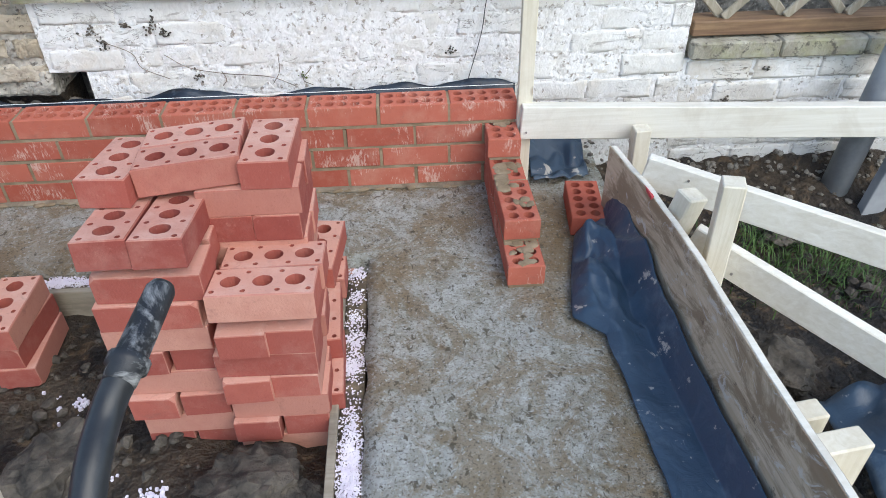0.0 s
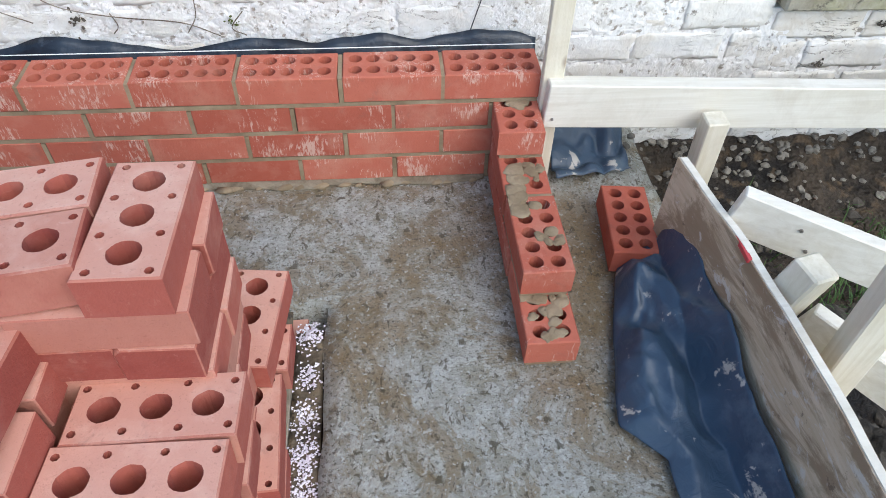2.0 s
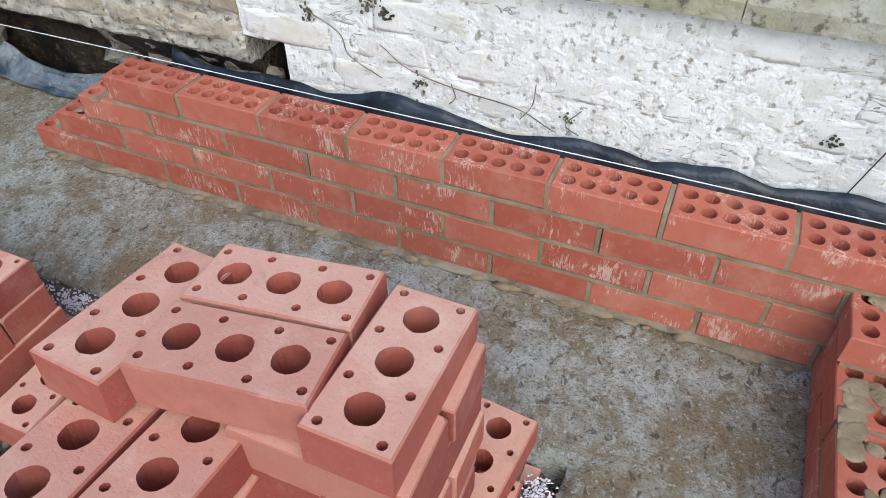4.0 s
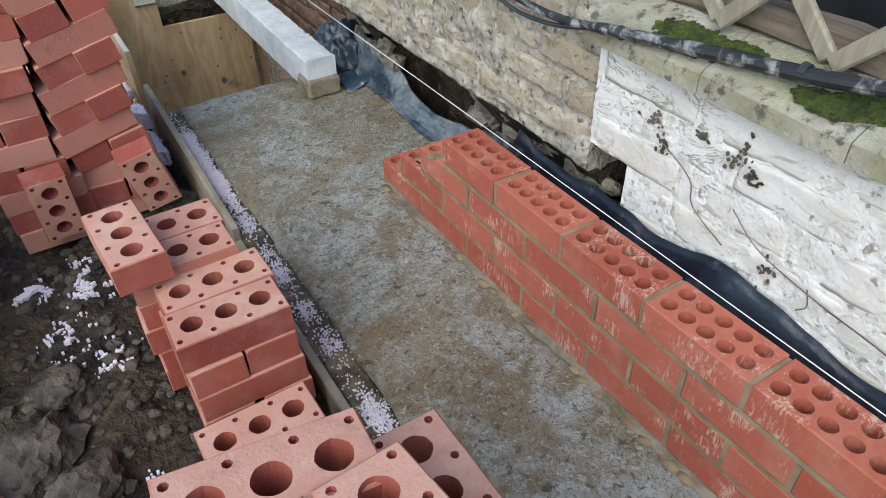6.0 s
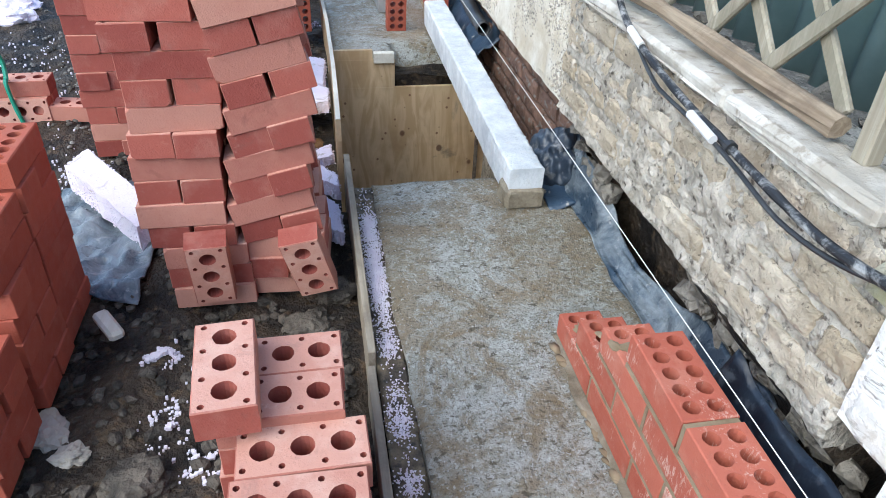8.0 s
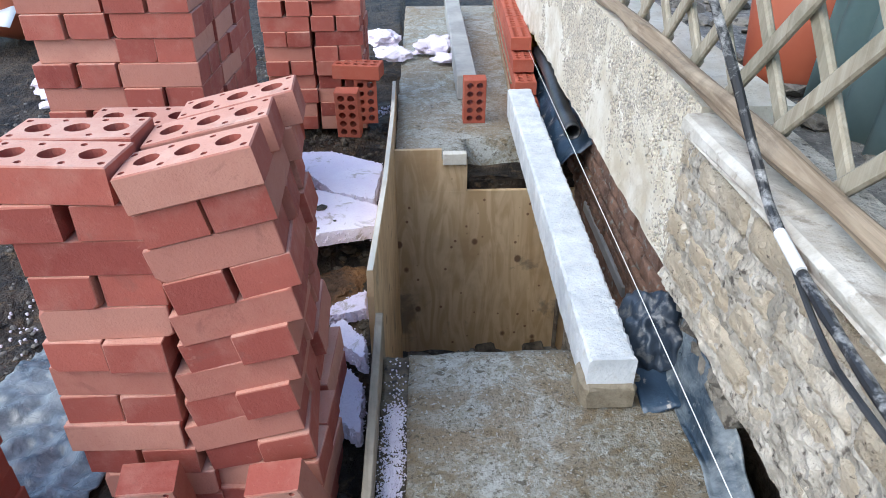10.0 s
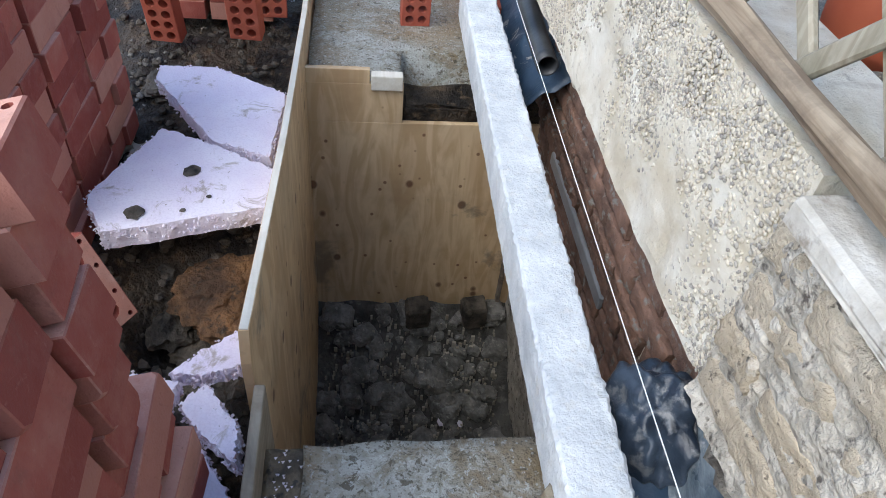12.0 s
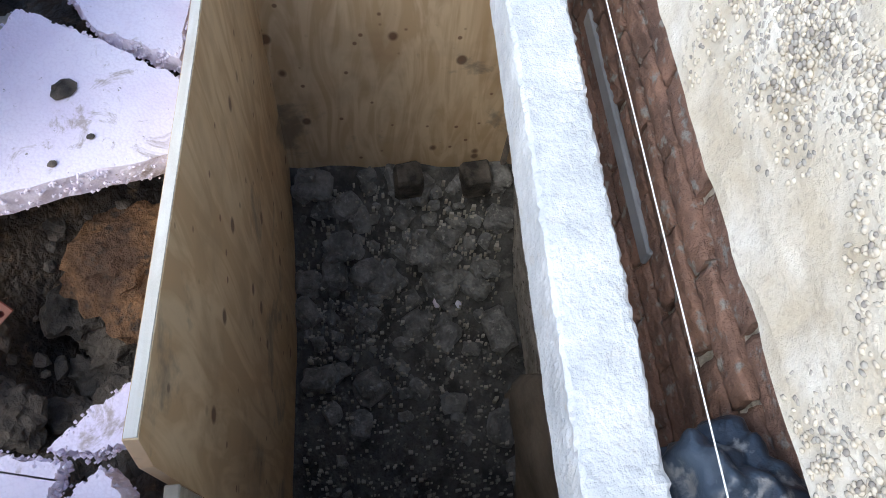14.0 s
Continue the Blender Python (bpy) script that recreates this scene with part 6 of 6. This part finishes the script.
def clods():
    spec = [(-0.72, -1.12, 0.085, CLOD), (-0.63, -1.15, 0.05, CLOD), (-0.8, -1.17, 0.04, CLOD), (-1.2, -1.0, 0.1, CLOD), (-1.32, -1.1, 0.07, STONE), (-2.08, -1.2, 0.05, STONE), (-2.0, -1.13, 0.03, STONE),
            (-1.75, -1.05, 0.09, CLOD), (-1.9, -0.98, 0.06, CLOD), (-1.55, -0.98, 0.08, CLOD), (-1.62, -1.2, 0.07, RUST), (-3.47, -0.625, 0.09, RUST), (-3.38, -0.6, 0.065, RUST), (-3.36, -0.66, 0.06, CLOD), (-3.24, -0.64, 0.045, CLOD), (-3.3, -0.72, 0.04, CLOD), (-3.18, -0.58, 0.045, CLOD), (-3.2, -0.8, 0.05, CLOD),
            (-3.13, -0.58, 0.04, CLOD), (-3.2, -0.6, 0.035, STONE), (-3.08, -0.68, 0.05, CLOD), (-3.42, -0.74, 0.06, CLOD), (-3.2, -0.72, 0.05, CLOD), (-2.35, -0.62, 0.05, CLOD), (-2.28, -0.56, 0.045, CLOD),
            (-2.5, -0.53, 0.05, CLOD), (-2.15, -0.55, 0.04, CLOD), (-2.2, -0.68, 0.035, CLOD), (-4.0, -1.0, 0.05, STONE), (-3.95, -0.88, 0.045, STONE), (-4.3, -0.9, 0.06, CLOD), (-1.5, -1.35, 0.1, CLOD),
            (0.75, -0.4, 0.06, CLOD), (0.9, -0.2, 0.05, CLOD), (0.62, -0.75, 0.09, CLOD), (0.8, -0.95, 0.07, CLOD), (0.55, -1.1, 0.08, CLOD), (1.03, 0.05, 0.022, STONE), (1.15, 0.02, 0.018, STONE), (0.95, 0.08, 0.02, STONE), (0.7, 0.1, 0.06, CLOD), (0.85, 0.12, 0.05, CLOD)]
    for i, (x, y, s, m) in enumerate(spec):
        bm = rock_bm((s * 1.25, s, s * (0.4 if m == RUST else 0.55)), i * 1.7, 0.6, 4)
        for v in bm.verts:
            q = v.co / s
            if m == RUST:
                v.co *= 1 + 0.2 * noise.noise(q * 1.4) + 0.06 * noise.noise(q * 5)
                continue
            v.co *= 1 + 0.22 * noise.noise(q * 2.4 + Vector((i, 0, 0))) + 0.12 * noise.noise(q * 6) + 0.05 * noise.noise(q * 13)
        bm.transform(pose(x, y, ground_z(x, y) + (0.12 * s if m != RUST else 0.03), 0, 0, i * 77))
        word = "grey clay clod lying on the mud" if m == CLOD else "orange clay clod in the hollow" if m == RUST else "pale broken stone lying on the mud"
        tagged(part("clay_clod" if m != STONE else "stone", bm, m), word, "clod" if m != STONE else "stone", "clods and stones")
    bm, grit = bmesh.new(), bmesh.new()
    for k in range(1500):
        x, y = random.uniform(-4.8, -0.6), -0.52 - abs(random.gauss(0, 0.5))
        if y < -2:
            continue
        s = random.uniform(0.006, 0.024)
        r = rock_bm((s, s * 0.8, s * 0.7), k, 0.6, 1)
        r.transform(pose(x, y, ground_z(x, y) + 0.1 * s, 0, 0, k))
        me = bpy.data.meshes.new("tmp")
        r.to_mesh(me)
        r.free()
        bm.from_mesh(me)
        bpy.data.meshes.remove(me)
    for k in range(380):
        x, y = random.uniform(0.36, 1.8), random.uniform(-1.9, 0.18)
        s = random.uniform(0.008, 0.03)
        r = rock_bm((s, s * 0.8, s * 0.7), k, 0.6, 1)
        r.transform(pose(x, y, ground_z(x, y) + 0.1 * s, 0, 0, k))
        me = bpy.data.meshes.new("tmp")
        r.to_mesh(me)
        r.free()
        bm.from_mesh(me)
        bpy.data.meshes.remove(me)
    for k in range(1300):
        x, y = random.uniform(-6.5, -2.7), -0.95 - abs(random.gauss(0, 0.75))
        s = random.uniform(0.004, 0.014)
        r = rock_bm((s, s * 0.8, s * 0.7), k, 0.6, 1)
        r.transform(pose(x, y, (ground_z(x, y) if y > -3.9 else -0.09) + 0.2 * s, 0, 0, k))
        me = bpy.data.meshes.new("tmp")
        r.to_mesh(me)
        r.free()
        grit.from_mesh(me)
        bpy.data.meshes.remove(me)
    tagged(part("gravel", grit, GRAVEL_GREY), "pale grey grit trodden into the mud", "gravel", "", "stuff")
    tagged(part("mud_lumps", bm, CLOD), "small grey-brown mud lumps littering the ground", "mud", "", "stuff")
    bm = slab_bm(-0.05, 0.06, -0.02, 0.02, 0, 0.03, 0.008)
    bm.transform(pose(-2.4, -1.13, -0.075, 0, 6, 35))
    tagged(part("wood_offcut", bm, PINE_X), "pale timber offcut lying on the mud", "offcut")
    bm = bmesh.new()
    for k in range(900):
        x, y = random.gauss(0.95, 0.18), random.gauss(-0.3, 0.12)
        if x < 0.5:
            continue
        z = ground_z(x, y)
        h, a = random.uniform(0.02, 0.06), random.uniform(0, 6.28)
        d = Vector((math.cos(a), math.sin(a), 0))
        s = Vector((-d.y, d.x, 0)) * 0.0022
        p = Vector((x, y, z))
        v = [bm.verts.new(q) for q in (p - s, p + s, p + d * h * 0.4 + Vector((0, 0, h * 0.8)) + s * 0.6, p + d * h * 0.4 + Vector((0, 0, h * 0.8)) - s * 0.6, p + d * h + Vector((0, 0, h)))]
        bm.faces.new(v[:4])
        bm.faces.new((v[3], v[2], v[4]))
    tagged(part("grass", bm, GRASS), "thin green grass blades growing from mud", "grass", "", "stuff")


clods()


# ---- timber shutter, beam and braces by the return ----
def shutter():
    s = thing("timber_shutter", pose(0.28, -0.9, 0), "mud-splashed plywood shutter standing on edge beside the concrete", "formwork board")
    inv = s.matrix_world.inverted()
    bm = bmesh.new()
    rows = []
    for i in range(41):
        y = -0.27 - 1.95 * i / 40
        x = 0.232 + 0.075 * (1 - math.exp(-(-0.27 - y) / 0.5)) + 0.004 * math.sin(y * 7)
        top = 0.272 + 0.006 * noise.noise(Vector((0, y * 9, 0)))
        rows.append([bm.verts.new((x + dx, y, z)) for dx, z in ((0, -0.15), (0.019, -0.15), (0.019, top), (0, top))])
    for a, b in zip(rows, rows[1:]):
        for k in range(4):
            bm.faces.new((a[k], a[(k + 1) % 4], b[(k + 1) % 4], b[k]))
    bm.faces.new(rows[0])
    bm.faces.new(rows[-1][::-1])
    bmesh.ops.recalc_face_normals(bm, faces=bm.faces)
    bm.transform(inv)
    part("panel", bm, PLY_DIRTY, s)
    bm = bmesh.new()
    rows = []
    for i in range(41):
        y = -0.275 - 1.94 * i / 40
        x = 0.232 + 0.075 * (1 - math.exp(-(-0.27 - y) / 0.5)) + 0.004 * math.sin(y * 7)
        top = 0.272 + 0.006 * noise.noise(Vector((0, y * 9, 0)))
        rows.append([bm.verts.new((x + dx, y, z)) for dx, z in ((0.0015, top - 0.003), (0.0175, top - 0.003), (0.0165, top + 0.0025), (0.0025, top + 0.0025))])
    for a, b in zip(rows, rows[1:]):
        for k in range(4):
            bm.faces.new((a[k], a[(k + 1) % 4], b[(k + 1) % 4], b[k]))
    bm.faces.new(rows[0])
    bm.faces.new(rows[-1][::-1])
    bmesh.ops.recalc_face_normals(bm, faces=bm.faces)
    bm.transform(inv)
    part("top_edge", bm, PINE_X, s, "pale splintered plywood edge")
    bm = slab_bm(0.262, 0.27, -0.55, -0.49, 0.266, 0.2765, 0.001)
    bm.transform(inv)
    part("paint_mark", bm, REDMARK, s, "smudge of red paint")
    b = thing("timber_beam", pose(0, -0.03, 0.24), "pale sawn timber beam spanning from the corner post", "timber beam")
    bm = bar_bm((0.005, -0.034, 0.246), (1.75, -0.034, 0.172), 0.042, 0.112, 0.003)
    bm.transform(b.matrix_world.inverted())
    part("beam", bm, PINE_X, b)
    bm = tube_bm([(0.022, -0.06, 0.215), (0.022, -0.05, 0.215)], 0.003, 8)
    bm.transform(b.matrix_world.inverted())
    part("nail", bm, STEEL, b)
    bm = bar_bm((0.022, -0.012, 0.0), (0.012, -0.012, 1.2), 0.046, 0.024, 0.002, (0, 1, 0))
    tagged(part("timber_post", bm, PINE_Z), "pale sawn timber profile post at the wall corner", "post")
    bm = bar_bm((0.4, -0.085, -0.25), (0.38, -0.1, 0.238), 0.05, 0.05, 0.003, (0, 1, 0))
    tagged(part("timber_stake", bm, PINE_Z), "short pale timber stake beside the shutter", "stake", "timber stakes")
    bm = bar_bm((0.395, -0.715, -0.25), (0.372, -0.728, 0.425), 0.052, 0.052, 0.003, (0.3, 1, 0))
    tagged(part("timber_stake", bm, PINE_Z), "thick pale timber stake nailed to the braces", "stake", "timber stakes")
    for a, c, h, word in (((0.278, -0.43, 0.285), (1.35, -0.95, 0.08), 0.095, "pale sawn timber brace nailed across the stake"),
                          ((0.36, -0.62, 0.19), (1.12, -1.3, -0.07), 0.09, "pale sawn timber brace sloping down to the mud")):
        br = thing("timber_brace", pose(*a), word, "brace", "timber braces")
        inv = br.matrix_world.inverted()
        bm = bar_bm(a, c, 0.03, h, 0.003)
        bm.transform(inv)
        part("plank", bm, PINE_X, br)
        a, c = Vector(a), Vector(c)
        side = (c - a).normalized().cross(Vector((0, 0, 1))).normalized()
        for f, lift in ((0.1, 0.02), (0.12, -0.02)):
            p = a.lerp(c, f) + Vector((0, 0, lift))
            bm = tube_bm([p + side * 0.012, p + side * 0.019], 0.0035, 8)
            bm.transform(inv)
            part("nail", bm, STEEL, br)
    bm = slab_bm(-0.03, 0.03, -0.028, 0.028, 0, 0.12, 0.004)
    bm.transform(pose(0.318, -0.6, 0.2, 8, 10, 20))
    tagged(part("wedge_block", bm, PINE_Z), "split pale timber block wedged behind the shutter", "wedge")
    for y, x in ((-1.16, 0.39), (-1.27, 0.4)):
        bm = slab_bm(-0.06, 0.06, -0.025, 0.025, -0.12, 0.2 if y < -1.2 else 0.15, 0.004)
        bm.transform(pose(x, y, 0, 0, 0, 8))
        tagged(part("timber_peg", bm, PINE_Z), "short sawn timber peg behind the shutter", "peg", "timber pegs")
    bm = tube_bm([(1.2, 0.06, -0.25), (1.3, 0.06, 0.8)], 0.05, 16)
    tagged(part("metal_post", bm, LEAD, None, "", True), "grey metal post standing before the white wall", "post")
    bm = slab_bm(-0.04, 0.04, -0.02, 0.02, -0.2, 0.2, 0.003)
    bm.transform(pose(1.32, -0.05, 0.0, 0, 8, 0))
    tagged(part("grey_plank", bm, LEAD), "grey plank leaning beside the metal post", "plank")

    def rag(u, v):
        x, y = 0.62 + 0.4 * u, -1.45 + 0.5 * v
        return (x, y, -0.1 + 0.1 * abs(noise.noise(Vector((x * 7, y * 7, 3)))) + 0.16 * u)

    tagged(part("blue_sheet", sheet_bm(rag, 26, 26), PLASTIC, None, "", True), "crumpled dark blue plastic sheet beside the braces", "plastic sheet", "plastic sheets")


shutter()


# ---- barrow handle and far tools ----
def handle():
    h = thing("wheelbarrow_handle", pose(-0.62, -1.6, -0.05), "black rubber-gripped tube handle of a tipped barrow", "handle")
    inv = h.matrix_world.inverted()
    tip, mid = Vector((-0.651, -1.398, 0.753)), Vector((-0.668, -1.498, 0.731))
    d = (mid - tip).normalized()
    pts = [tip - d * 0.004, tip, tip + d * 0.008, tip + d * 0.094, tip + d * 0.097, tip + d * 0.108, tip + d * 0.111, tip + d * 0.125]
    bm = tube_bm(pts, [0.006, 0.013, 0.0165, 0.0175, 0.0225, 0.0225, 0.018, 0.0175], 18)
    bm.transform(inv)
    part("grip", bm, LAGGING, h, "scuffed black rubber grip", True)
    run = spline([tip + d * 0.108, Vector((-0.687, -1.537, 0.7)), Vector((-0.692, -1.615, 0.663)), Vector((-0.72, -1.78, 0.48)), Vector((-0.78, -1.86, 0.22)), Vector((-0.85, -1.88, -0.09))], 5)
    bm = tube_bm(run, 0.0172, 14)
    bm.transform(inv)
    part("tube", bm, PIPE, h, "", True)


handle()


def mixer():
    m = thing("cement_mixer", pose(-7.0, -3.1, -0.09), "orange cement mixer drum tipped on a steel stand", "cement mixer")
    bm = tube_bm([(0, 0.0, 0.0), (0.02, 0, 0.05), (0.12, 0, 0.3), (0.2, 0, 0.5), (0.26, 0, 0.66)], [0.2, 0.3, 0.36, 0.3, 0.2], 28, False)
    bmesh.ops.solidify(bm, geom=bm.faces[:], thickness=0.006)
    bm.transform(pose(0, 0, 0.32, 0, 62, -20))
    part("drum", bm, TERRA, m, "orange steel drum", True)
    for y in (-0.3, 0.3):
        bm = tube_bm([(0.35, y, 0.0), (0.1, y * 0.8, 0.6), (-0.25, y, 0.0)], 0.022, 10)
        part("stand_leg", bm, STEEL, m)
    bm = slab_bm(0.2, 0.26, -0.35, 0.35, 0.15, 0.19, 0.003)
    part("crossbar", bm, STEEL, m)

    def tarp(u, v):
        x, y = -6.2 - 1.5 * u, -3.9 + 0.9 * v
        return (x, y, 0.0 + 0.35 * math.sin(u * 2.4) + 0.08 * noise.noise(Vector((x * 3, y * 3, 0))) + 0.1)

    tagged(part("white_sheet", sheet_bm(tarp, 24, 18), CABLE_W, None, "", True), "white plastic sheet heaped beyond the mixer", "plastic sheet", "plastic sheets")


mixer()
